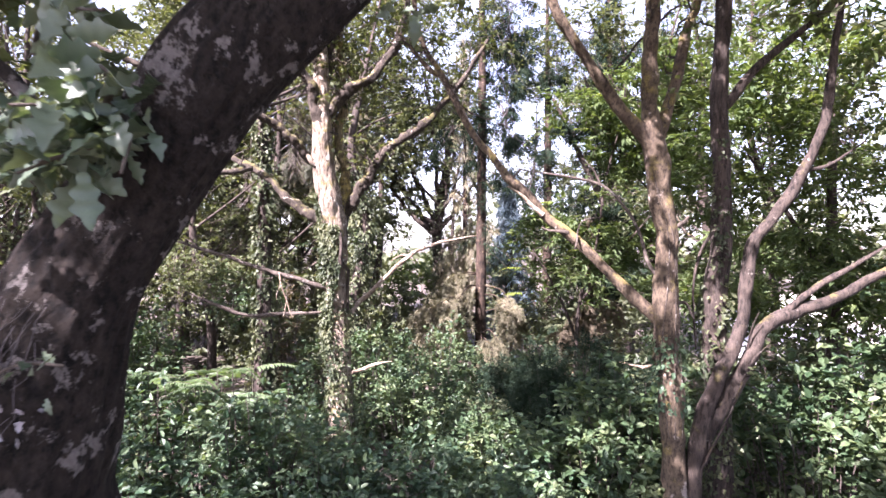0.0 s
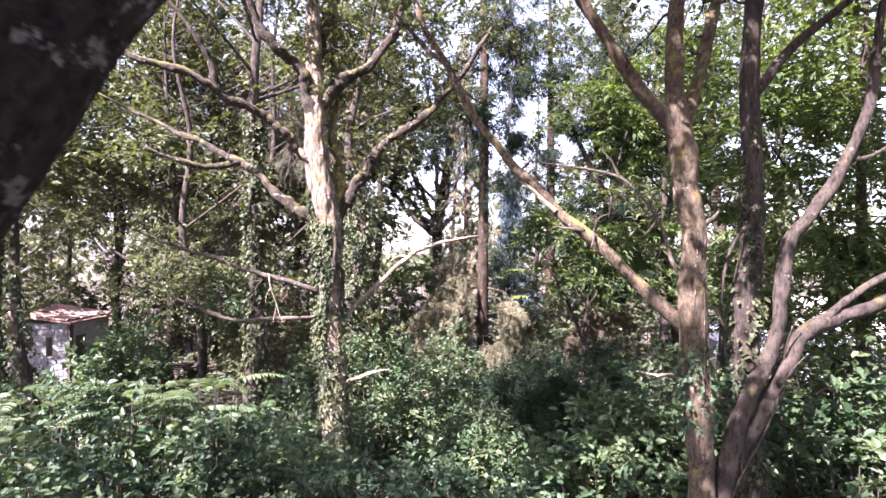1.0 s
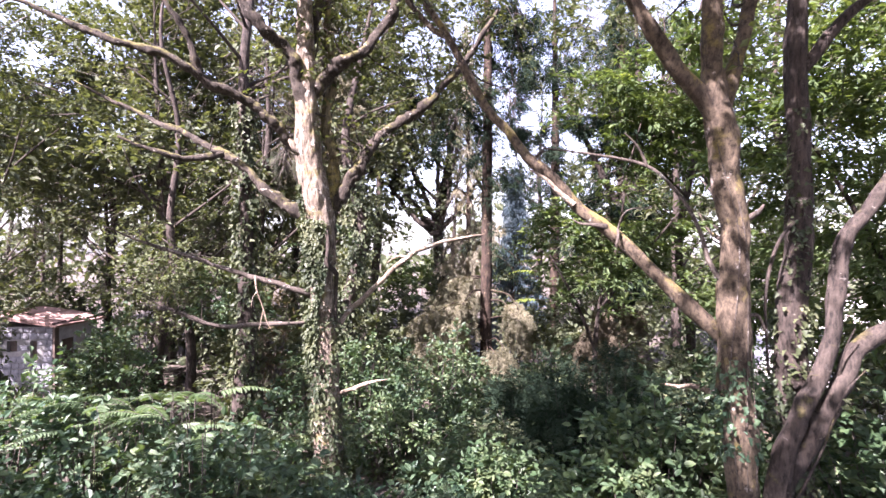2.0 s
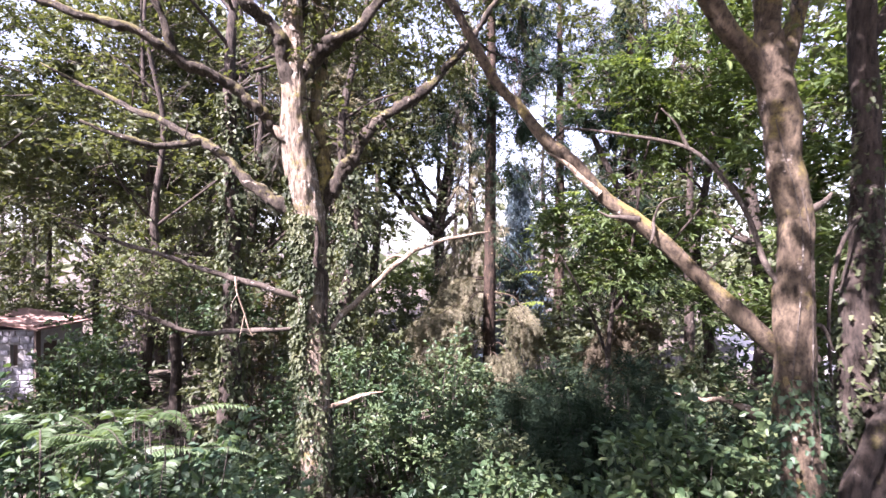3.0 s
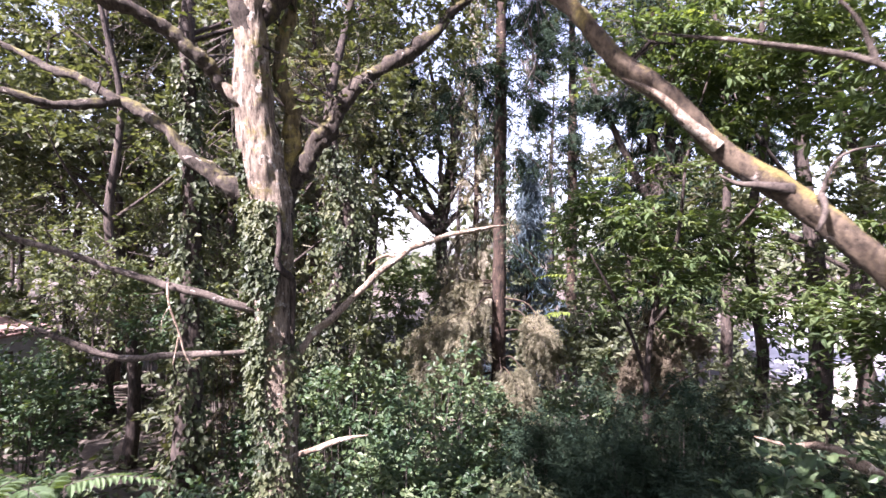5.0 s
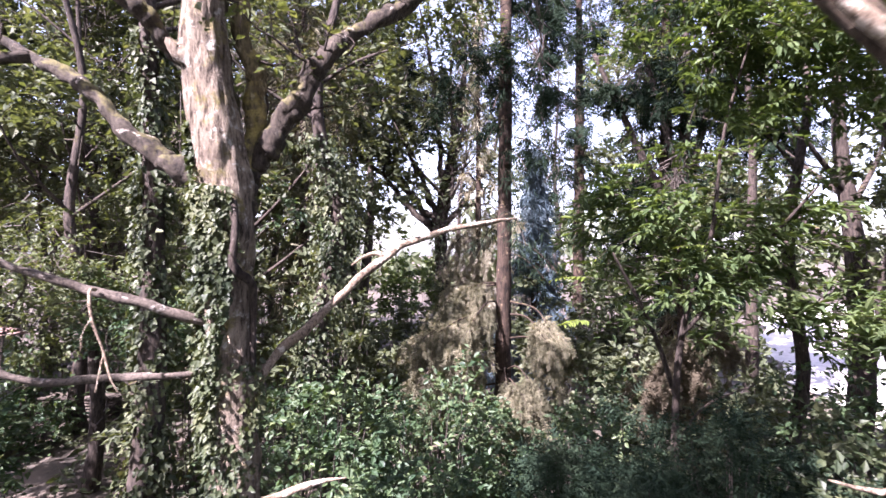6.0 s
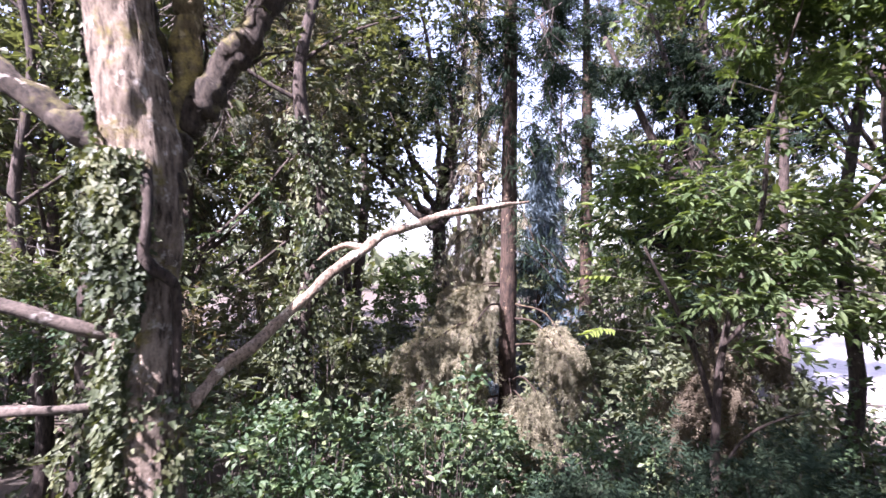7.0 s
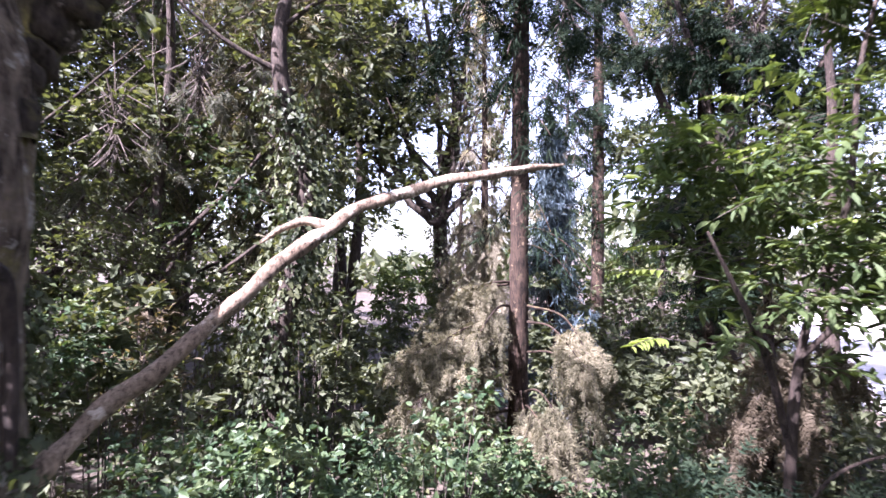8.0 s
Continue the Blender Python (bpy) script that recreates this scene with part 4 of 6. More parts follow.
def make_old_oak():
    rng = np.random.default_rng(15)
    t = thing("old_oak_tree", "massive old oak with dark furrowed bark, lichen and dry ivy stems", "tree")
    trunk = [(-1.4, 1.56, -0.3, 0.55), (-1.34, 1.56, 0.8, 0.42), (-1.28, 1.56, 2.2, 0.34), (-1.24, 1.56, 2.8, 0.31), (-1.22, 1.56, 3.05, 0.275), (-1.15, 1.56, 3.22, 0.235), (-1.08, 1.56, 3.4, 0.19), (-0.99, 1.56, 3.6, 0.155), (-0.86, 1.56, 3.8, 0.14), (-0.73, 1.56, 4.0, 0.138), (-0.6, 1.57, 4.2, 0.146),
             (-0.42, 1.58, 4.4, 0.15), (-0.23, 1.6, 4.6, 0.15), (0.0, 1.62, 4.95, 0.145), (0.4, 1.75, 6.0, 0.13), (0.8, 1.9, 7.6, 0.09), (0.9, 2.0, 9.2, 0.04)]
    part("trunk", limb(trunk, 128, 0.03, 0.03, 5, True, 1.7), BARK_OLD, t)
    for i, nodes in enumerate([[(-1.16, 1.56, 3.2, 0.24), (-1.4, 1.62, 3.48, 0.2), (-1.8, 1.75, 3.8, 0.16), (-2.2, 1.9, 4.8, 0.13), (-2.5, 2.1, 6.2, 0.09), (-2.8, 2.2, 8.0, 0.05)],
                               [(-0.85, 1.56, 3.78, 0.04), (-0.98, 1.5, 3.95, 0.025), (-1.1, 1.44, 4.15, 0.018), (-1.25, 1.4, 4.22, 0.008)],
                               [(0.0, 1.62, 4.95, 0.09), (-0.25, 1.45, 5.6, 0.07), (-0.7, 1.0, 6.6, 0.05), (-1.0, 0.4, 7.6, 0.03)]]):
        part("limb", limb(nodes, 20, 0.04, 0.07, 120 + i), BARK_OLD, t)
    C = smooth_path(trunk, 0.02)
    T = unit(np.gradient(C[:, :3], axis=0))
    N = unit(np.array([1.0, 0.13, 0.05]) - (T @ np.array([1.0, 0.13, 0.05]))[:, None] * T)
    B = np.cross(T, N)

    def on_bark(i, th, out):
        return C[i, :3] + (C[i, 3] * out)[..., None] * (np.cos(th)[..., None] * N[i] + np.sin(th)[..., None] * B[i])
    for k in range(130):
        z0, z1 = rng.uniform(2.7, 3.2), rng.uniform(3.25, 3.6)
        i = np.flatnonzero((C[:, 2] > z0) & (C[:, 2] < z1))[::2]
        z = C[i, 2]
        f = rng.uniform(0, 6.28, 3)
        th = rng.uniform(3.5, 4.8) + 0.16 * np.sin(4.1 * z + f[0]) + 0.09 * np.sin(17 * z + f[1]) + 0.05 * np.sin(43 * z + f[2])
        Q = on_bark(i, th, 1.085 + 0.025 * np.sin(11 * z + f[2]))
        part("ivy_stem", sticks(Q[:-1], Q[1:], rng.uniform(0.0007, 0.0016), rng.uniform(0.0007, 0.0014)), STEM_GREY, t)
    i = rng.choice(np.flatnonzero((C[:, 2] > 3.1) & (C[:, 2] < 3.4)), 150)
    th = rng.normal(4.5, 0.3, 150)
    P = on_bark(i, th, rng.uniform(1.10, 1.17, 150))
    out = unit(P - C[i, :3])
    part("dry_ivy", leaves(P, np.array([0, 0, -1.0]) + 0.6 * rng.normal(size=P.shape), out + 0.4 * rng.normal(size=P.shape), rng.uniform(0.018, 0.04, 150), IVY), LEAF_PALE, t, "pale withered ivy leaves", False, "stuff")
    meshes = [oak_leaf_mesh(b) for b in (0.12, 0.3, 0.5)]

    def leafy(nodes, count, size):
        br = part("leafy_branch", limb(nodes, 7, 0.04, 0.05, int(rng.integers(1000))), TWIG, t)
        P = smooth_path(nodes, 0.01)
        for k in range(count):
            p = P[int(rng.uniform(0.25, 1.0) * (len(P) - 1)), :3] + rng.normal(size=3) * (0.05, 0.05, 0.035)
            ob = new("leaf", meshes[k % 3])
            ob.parent = br
            s = size * rng.uniform(0.7, 1.25)
            ob.matrix_basis = Matrix.Translation(p) @ Euler((rng.normal() * 0.6 - 0.2, rng.normal() * 0.6, rng.uniform(0, 6.28))).to_matrix().to_4x4() @ Matrix.Diagonal((s, s, s, 1))
    leafy([(-0.9, 1.5, 4.0, 0.012), (-0.84, 1.4, 4.0, 0.009), (-0.82, 1.3, 4.02, 0.006), (-0.9, 1.2, 4.0, 0.003)], 40, 0.10)
    leafy([(-0.9, 1.5, 4.02, 0.012), (-0.78, 1.36, 4.08, 0.008), (-0.75, 1.26, 4.1, 0.005), (-0.7, 1.2, 4.07, 0.003)], 28, 0.10)
    leafy([(-0.85, 1.5, 3.95, 0.012), (-0.78, 1.36, 3.95, 0.008), (-0.8, 1.28, 3.92, 0.005), (-0.84, 1.2, 3.88, 0.003)], 28, 0.10)
    leafy([(-1.2, 1.6, 4.1, 0.012), (-1.1, 1.5, 4.0, 0.008), (-1.02, 1.4, 3.94, 0.005), (-0.98, 1.3, 3.88, 0.003)], 40, 0.10)
    leafy([(-0.86, 1.45, 4.1, 0.012), (-0.74, 1.36, 4.0, 0.008), (-0.7, 1.28, 3.92, 0.005), (-0.68, 1.22, 3.86, 0.003)], 18, 0.09)
    leafy([(-0.9, 1.5, 4.0, 0.012), (-0.84, 1.38, 3.94, 0.008), (-0.86, 1.28, 3.9, 0.005), (-0.9, 1.22, 3.86, 0.003)], 14, 0.10)
    leafy([(-1.3, 1.85, 4.3, 0.012), (-1.2, 1.7, 4.32, 0.008), (-1.05, 1.55, 4.34, 0.005), (-0.85, 1.45, 4.3, 0.003)], 30, 0.11)
    leafy([(-0.1, 1.95, 4.9, 0.01), (-0.12, 2.1, 4.75, 0.007), (-0.15, 2.2, 4.68, 0.005), (-0.1, 2.3, 4.6, 0.003)], 14, 0.09)
    leafy([(-1.0, 1.3, 3.42, 0.0014), (-0.92, 1.27, 3.45, 0.0013), (-0.84, 1.28, 3.44, 0.001)], 8, 0.045)
    # The wide high crowns lie out of view, added to shade the trunks
    for c, r, n in (((-1.95, 2.15, 4.7), (0.5, 0.3, 0.45), 20), ((-2.4, 2.0, 6.6), (1.6, 1.4, 1.2), 70), ((0.6, 2.0, 8.0), (2.6, 2.0, 1.0), 130), ((-0.8, -0.4, 7.4), (2.0, 1.8, 1.2), 110), ((-1.2, 0.2, 5.9), (1.1, 0.8, 0.5), 60), ((1.6, 3.8, 8.4), (2.2, 1.8, 0.9), 110), ((-1.6, 6.0, 9.0), (2.0, 1.8, 0.8), 80)):
        crown(t, rng, c, r, n, 4, 9, 0.11, 0.5)


make_old_oak()


# High leaf roof over the path, added mostly out of view as shade
roof_rng = np.random.default_rng(16)
for owner, c, r, n in (("old_oak_tree", (-3.4, 4.4, 9.9), (2.4, 2.2, 0.9), 130), ("old_oak_tree", (-0.4, 5.2, 9.8), (2.4, 2.0, 0.9), 130), ("old_oak_tree", (-5.6, 2.4, 9.6), (2.2, 2.0, 0.9), 110),
                       ("forked_tree", (2.4, 6.4, 9.8), (2.4, 2.0, 0.9), 130), ("forked_tree", (1.6, 9.2, 10.2), (2.4, 1.8, 0.9), 130), ("oak_tree", (-2.4, 8.6, 10.4), (2.4, 1.8, 0.9), 130), ("oak_tree", (-3.0, 12.6, 10.6), (2.3, 1.8, 0.8), 110), ("oak_tree", (0.2, 13.2, 10.8), (2.2, 1.8, 0.8), 100), ("oak_tree", (-6.2, 10.6, 10.2), (2.4, 1.8, 0.8), 110)):
    crown(bpy.data.objects[owner], roof_rng, c, r, n, 4, 9, 0.13, 0.6)


# ---- woodland trees ----
def broad_tree(name, seed, h, r, leaf=LEAF_FAR, size=0.2, clusters=190, base=0.28, ivy=0, label="", gaps=False, at=(0, 0, 0), group="woodland trees", sides=10, per=8, reach=0.18):
    """A tall broad-leaved woodland tree: bent trunk, rising limbs, lumpy crown. Built round the origin, or at a place."""
    rng = np.random.default_rng(seed)
    t = thing(name, label, "tree", group)
    o = np.array(at, float)
    lean = rng.normal(size=2) * 0.05 * h
    nodes = [(o[0], o[1], o[2] - 0.5, r * 1.3)]
    for f in (0.06, 0.2, 0.4, 0.6, 0.8, 1.0):
        w = rng.normal(size=2) * 0.012 * h
        nodes.append((o[0] + lean[0] * f * f + w[0], o[1] + lean[1] * f * f + w[1], o[2] + f * h, r * (1.1 - 0.98 * f)))
    part("trunk", limb(nodes, sides, 0.3, 0.07, seed), BARK_DARK, t)
    C = smooth_path(nodes, 0.1)
    tips = []
    for k in range(7):
        f = rng.uniform(base, 0.85)
        c = C[int(f * (len(C) - 1))]
        a = rng.uniform(0, 6.28)
        L = h * rng.uniform(0.16, 0.3) * (1.25 - f)
        d = np.array([math.cos(a), math.sin(a), rng.uniform(0.4, 1.1)])
        p1, p2 = c[:3] + d * L * 0.5, c[:3] + d * L * (1, 1, 1.15) + rng.normal(size=3) * 0.2
        part("limb", limb([(*c[:3], c[3] * 0.42), (*p1, c[3] * 0.28), (*p2, c[3] * 0.08)], 6, 0.3, 0.08, seed + k), BARK_DARK, t)
        tips.append(p2)
    m = 26
    root = C[(rng.uniform(base, 0.97, m) * (len(C) - 1)).astype(int), :3]
    a = rng.uniform(0, 6.28, m)
    way = np.stack([np.cos(a), np.sin(a), rng.uniform(0.5, 1.6, m)], 1) * (h * rng.uniform(0.05, 0.15, m))[:, None]
    mid = root + way * 0.5 + rng.normal(size=(m, 3)) * 0.12
    end = root + way * (1, 1, 0.85) + rng.normal(size=(m, 3)) * 0.3
    fork = [mid + (end - mid) * 0.3 + rng.normal(size=(m, 3)) * 0.03 * h for _ in range(3)]
    far = [f + (end - root) * 0.35 + rng.normal(size=(m, 3)) * 0.03 * h for f in fork]
    if gaps:
        free = ~(sunlit(end) | sunlit(mid) | sunlit(root))
        root, mid, end, fork, far = root[free], mid[free], end[free], [f[free] for f in fork], [f[free] for f in far]
    if group != "woodland trees":
        side_twigs(t, rng, nodes[3:], 20, 0.11 * h)
    else:
        part("branchwork", joined([sticks(root, mid, 0.02, 0.014), sticks(mid, end, 0.014, 0.004)] + [sticks(mid, f, 0.010, 0.006) for f in fork] + [sticks(f, g, 0.006, 0.003) for f, g in zip(fork, far)]), TWIG, t, "", True, "stuff")
    top = C[-1, :3]
    O = []
    share = clusters // 8
    for p in (*tips, top):
        O.append(in_crown(rng, share, p + np.array([0, 0, 0.2]), (0.13 * h, 0.13 * h, 0.085 * h), 0.2, 1.6))
    O = np.concatenate(O)
    D = unit((O - np.array([o[0], o[1], o[2] + 0.6 * h])) * (1, 1, 0.5))
    bare = np.arange(len(O)) % 2 == 0
    if gaps:
        bare &= ~(sunlit(O) | sunlit(O - D * 0.06 * h))
    geo, (A, B) = sprays(rng, O, D, 0.065 * h, 4, per, size, DIAMOND, gaps=gaps)
    part("crown", geo, leaf, t, "", False, "stuff")
    part("branchwork", joined([sticks(A, B, 0.010, 0.005), sticks((O - D * 0.06 * h)[bare], O[bare], 0.007, 0.004)]), TWIG, t, "", True, "stuff")
    if ivy:
        ivy_on(t, rng, nodes, ivy, 0.10, reach, 0, 3.2, o[2], o[2] + 0.55 * h)
    return t


def fir_tree(name, seed, h, r, low, label, needles=FIR_NEEDLES, boughs=60, size=0.45, at=(0, 0, 0), spread=0.16, strands=26, dry=None, dry_below=0.0, gaps=False):
    """A fir: straight trunk, drooping boughs with hanging fronds."""
    rng = np.random.default_rng(seed)
    t = thing(name, label, "tree", "conifers")
    o = np.array(at, float)
    nodes = [(o[0], o[1], o[2] - 0.5, r * 1.25), (o[0], o[1], o[2] + 0.1 * h, r), (o[0] + 0.05, o[1], o[2] + 0.5 * h, r * 0.75), (o[0], o[1], o[2] + h, r * 0.1)]
    part("trunk", limb(nodes, 14, 0.15, 0.06, seed), BARK_FIR, t)
    groups = {"green": [], "dry": []}
    A, B = [], []
    for k in range(boughs):
        z = o[2] + h * (low + (1 - low) * (k + rng.uniform()) / boughs)
        f = (z - o[2]) / h
        L = spread * h * (1.08 - f) * rng.uniform(0.55, 1.1)
        a = rng.uniform(0, 6.28)
        u = np.linspace(0, 1, 9)
        out = np.array([math.cos(a), math.sin(a), 0])
        P = np.array([o[0], o[1], z]) + out * (L * u)[:, None] + np.array([0, 0, 1]) * (L * (0.12 * u - 0.6 * u * u))[:, None]
        A.append(P[:-1])
        B.append(P[1:])
        w = rng.uniform(0.2, 1, strands)
        Q = np.array([o[0], o[1], z]) + out * (L * w)[:, None] + np.array([0, 0, 1]) * (L * (0.12 * w - 0.6 * w * w))[:, None]
        Q = Q + np.cross(out, [0, 0, 1]) * (rng.normal(size=strands) * 0.16 * L * w)[:, None] + rng.normal(size=Q.shape) * 0.03
        groups["dry" if dry and z - o[2] < dry_below else "green"].append(Q)
    A, B = np.concatenate(A), np.concatenate(B)
    part("boughwork", sticks(A, B, 0.013, 0.010), BARK_FIR, t, "", True, "stuff")
    for key, mat in (("green", needles), ("dry", dry)):
        if not groups[key]:
            continue
        Q = np.repeat(np.concatenate(groups[key]), 6, 0)
        Q = Q + rng.normal(size=Q.shape) * 0.06
        if gaps:
            Q = Q[~sunlit(Q)]
        D = unit(np.array([0, 0, -1.0]) + (0.3 if key == "dry" else 0.7) * rng.normal(size=Q.shape))
        part("frond_curtain", leaves(Q, D, rng.normal(size=Q.shape), 1.2 * size * rng.uniform(0.25, 0.8, len(Q)), TUFT), mat, t, "drooping dry brown fronds" if key == "dry" else "", False, "stuff")
    return t


def needle_mass(tree, seed, centre, radii, n, size=0.3, mat=FIR_NEEDLES, gaps=False, droop=0.4):
    """Clumps of drooping needled twigs round a place in a conifer."""
    rng = np.random.default_rng(seed)
    O = in_crown(rng, n, centre, radii, 0.1, 1.8)
    D = unit((O - np.array(centre)) * (1, 1, 0.2) + np.array([0, 0, -0.3]))
    geo, (A, B) = sprays(rng, O, D, 0.6, 6, 7, size, FAN, 0.6, droop, 0.9, gaps)
    part("frond_curtain", geo, mat, tree, "", False, "stuff")
    part("boughwork", joined([sticks(A, B, 0.008, 0.004), sticks(O - D * 0.9 + np.array([0, 0, 0.3]), O, 0.016, 0.008)]), TWIG, tree, "", True, "stuff")


def make_dark_conifer():
    t = thing("yew_tree", "broad dark conifer with several slanting stems", "tree", "conifers")
    x, y = 7.0, 22.6
    part("trunk", limb([(x, y, -1.1, 0.36), (x, y, 1.0, 0.3), (x - 0.05, y, 3.4, 0.26), (x, y, 5.6, 0.2), (x + 0.1, y, 9.0, 0.13), (x, y, 13.0, 0.04)], 14, 0.15, 0.07, 401), BARK_DARK, t)
    for i, nodes in enumerate([[(6.95, 22.6, 4.2, 0.15), (5.7, 22.5, 6.6, 0.115), (4.3, 22.4, 9.5, 0.06)], [(7.0, 22.6, 5.2, 0.14), (6.4, 22.5, 7.5, 0.10), (5.5, 22.4, 10.4, 0.05)],
                               [(7.05, 22.6, 5.2, 0.14), (7.7, 22.6, 8.0, 0.10), (8.1, 22.5, 11.0, 0.05)], [(7.0, 22.6, 4.0, 0.13), (8.4, 22.4, 6.6, 0.09), (9.8, 22.2, 9.4, 0.05)], [(7.0, 22.6, 3.0, 0.09), (5.6, 22.3, 3.9, 0.06), (4.7, 22.1, 4.2, 0.03)]]):
        part("limb", limb(nodes, 10, 0.15, 0.08, 402 + i), BARK_DARK, t)
    for i, (c, r, n) in enumerate([((6.6, 22.2, 5.2), (2.0, 1.2, 1.6), 110), ((5.6, 22.3, 8.6), (1.0, 0.8, 0.8), 14), ((7.6, 22.3, 8.4), (2.2, 1.2, 1.6), 80), ((9.4, 22.2, 7.0), (1.6, 1.0, 1.6), 60), ((7.0, 22.0, 2.6), (1.5, 1.0, 1.0), 40)]):
        needle_mass(t, 410 + i, c, r, n, 0.34)


make_dark_conifer()


# The ivy-clad tree near the shed path
broad_tree("ivy_tree", 31, 13, 0.2, LEAF_OAK, 0.12, 260, 0.4, 5200, "tall tree with its trunk hidden under ivy", True, (-4.2, 13.2, -0.5), "ivy-clad trees")
broad_tree("ivy_tree", 32, 12, 0.24, LEAF_OAK, 0.12, 260, 0.42, 8500, "tall tree with its trunk hidden under ivy", True, (-2.6, 17.0, -0.6), "ivy-clad trees", reach=0.45)
broad_tree("ivy_tree", 33, 12, 0.17, LEAF_OAK, 0.12, 240, 0.42, 3000, "tall tree with its trunk hidden under ivy", True, (-12.0, 16.2, -0.6), "ivy-clad trees")
broad_tree("slim_tree", 34, 12, 0.10, LEAF_OAK, 0.12, 240, 0.45, 1800, "slim pale tree trunk between the oaks", True, (-8.05, 11.5, -0.4), "slim trees")
# Two unseen trees, added left of the view to shade the shed
broad_tree("woodland_tree", 83, 11, 0.18, LEAF_OAK, 0.16, 300, 0.35, 0, "tall woodland tree with a leafy crown", True, (-15.8, 15.4, -0.6))
broad_tree("woodland_tree", 84, 12, 0.18, LEAF_OAK, 0.16, 300, 0.35, 0, "tall woodland tree with a leafy crown", True, (-17.6, 13.0, -0.6))
broad_tree("slim_tree", 35, 12, 0.13, LEAF_OAK, 0.12, 240, 0.4, 0, "slim dark tree between the oaks", True, (-6.4, 15.4, -0.6), "slim trees")
broad_tree("slim_tree", 36, 11, 0.24, LEAF_OAK, 0.12, 260, 0.4, 0, "dark tree at the edge of the clearing", True, (7.4, 15.9, -0.6), "slim trees")
broad_tree("slim_tree", 37, 11, 0.12, LEAF_BRIGHT, 0.12, 240, 0.36, 0, "slim tree with fresh green leaves", True, (5.4, 14.4, -0.6), "slim trees")

crown(bpy.data.objects["slim_tree.002"], np.random.default_rng(322), (6.9, 14.4, 3.0), (1.8, 1.3, 0.9), 48, 4, 9, 0.12, 0.5, LEAF_OAK)
crown(bpy.data.objects["slim_tree.002"], np.random.default_rng(328), (6.8, 15.0, 4.7), (1.7, 1.1, 1.3), 90, 4, 9, 0.12, 0.5, LEAF_OAK)
broad_tree("slim_tree", 28, 12, 0.2, LEAF_OAK, 0.12, 160, 0.45, 0, "dark tree at the edge of the clearing", True, (7.6, 23.4, -0.6), "slim trees")
broad_tree("slim_tree", 29, 11, 0.15, LEAF_OAK, 0.12, 160, 0.75, 0, "dark tree at the edge of the clearing", True, (6.7, 18.2, -0.6), "slim trees")
for name, seed, c, r, n in (("slim_tree.001", 323, (-6.5, 14.6, 4.3), (2.1, 1.5, 1.5), 130), ("slim_tree.001", 329, (-6.7, 14.6, 2.9), (1.4, 1.0, 1.0), 70), ("slim_tree.001", 330, (-6.6, 17.4, 3.6), (1.7, 1.1, 1.6), 110), ("slim_tree", 331, (-9.5, 15.5, 8.8), (2.6, 1.6, 1.6), 130), ("slim_tree", 332, (-6.8, 14.0, 9.2), (2.0, 1.5, 1.2), 90), ("slim_tree", 324, (-8.6, 13.8, 5.4), (2.0, 1.5, 1.5), 110), ("ivy_tree.003", 325, (-10.6, 17.0, 5.2), (2.2, 1.6, 1.6), 130)):
    crown(bpy.data.objects[name], np.random.default_rng(seed), c, r, n, 5, 12, 0.09, 0.6, LEAF_OAK)
# Extra crown outside the view, added only to block sunlight
crown(bpy.data.objects["slim_tree"], np.random.default_rng(327), (-11.2, 11.9, 4.7), (1.3, 1.2, 0.9), 90, 4, 10, 0.13, 0.55, LEAF_OAK, gaps=False)
near_fir = fir_tree("fir_tree", 41, 18, 0.17, 0.2, "tall fir with curtains of dry fronds low on its trunk", boughs=50, size=0.3, at=(1.15, 17.7, -0.6), spread=0.1, strands=14, gaps=True)
tall = bpy.data.objects["ivy_tree.002"]
crown(tall, np.random.default_rng(320), (-2.3, 17.0, 7.5), (1.4, 1.2, 1.9), 130, 5, 10, 0.088, 0.5, LEAF_OAK)
crown(tall, np.random.default_rng(321), (-3.6, 17.2, 8.6), (1.6, 1.4, 1.8), 110, 5, 10, 0.088, 0.5, LEAF_OAK)
dark_fir = fir_tree("fir_tree", 42, 19, 0.22, 0.22, "tall dark fir beyond the clearing", boughs=54, size=0.4, at=(4.8, 26.7, -0.6), spread=0.12, strands=13)
fir_tree("fir_tree", 43, 16, 0.24, 0.26, "dark fir with heavy boughs", boughs=120, size=0.42, at=(6.6, 23.0, -0.6), spread=0.17, strands=18)
fir_tree("cedar_tree", 44, 7.2, 0.2, 0.12, "blue-grey cedar standing in the sun", CEDAR_BLUE, 110, 0.4, (2.5, 22.0, -0.6), 0.22, 22)
fir_tree("fir_tree", 45, 14, 0.13, 0.12, "slim fir with pale drooping fronds", FIR_DRY, 90, 0.5, (-3.9, 20.6, -0.6), 0.11, 8)
fir_tree("fir_tree", 46, 14, 0.13, 0.12, "slim fir with pale drooping fronds", FIR_DRY, 90, 0.5, (-7.6, 23.0, -0.6), 0.12, 8)


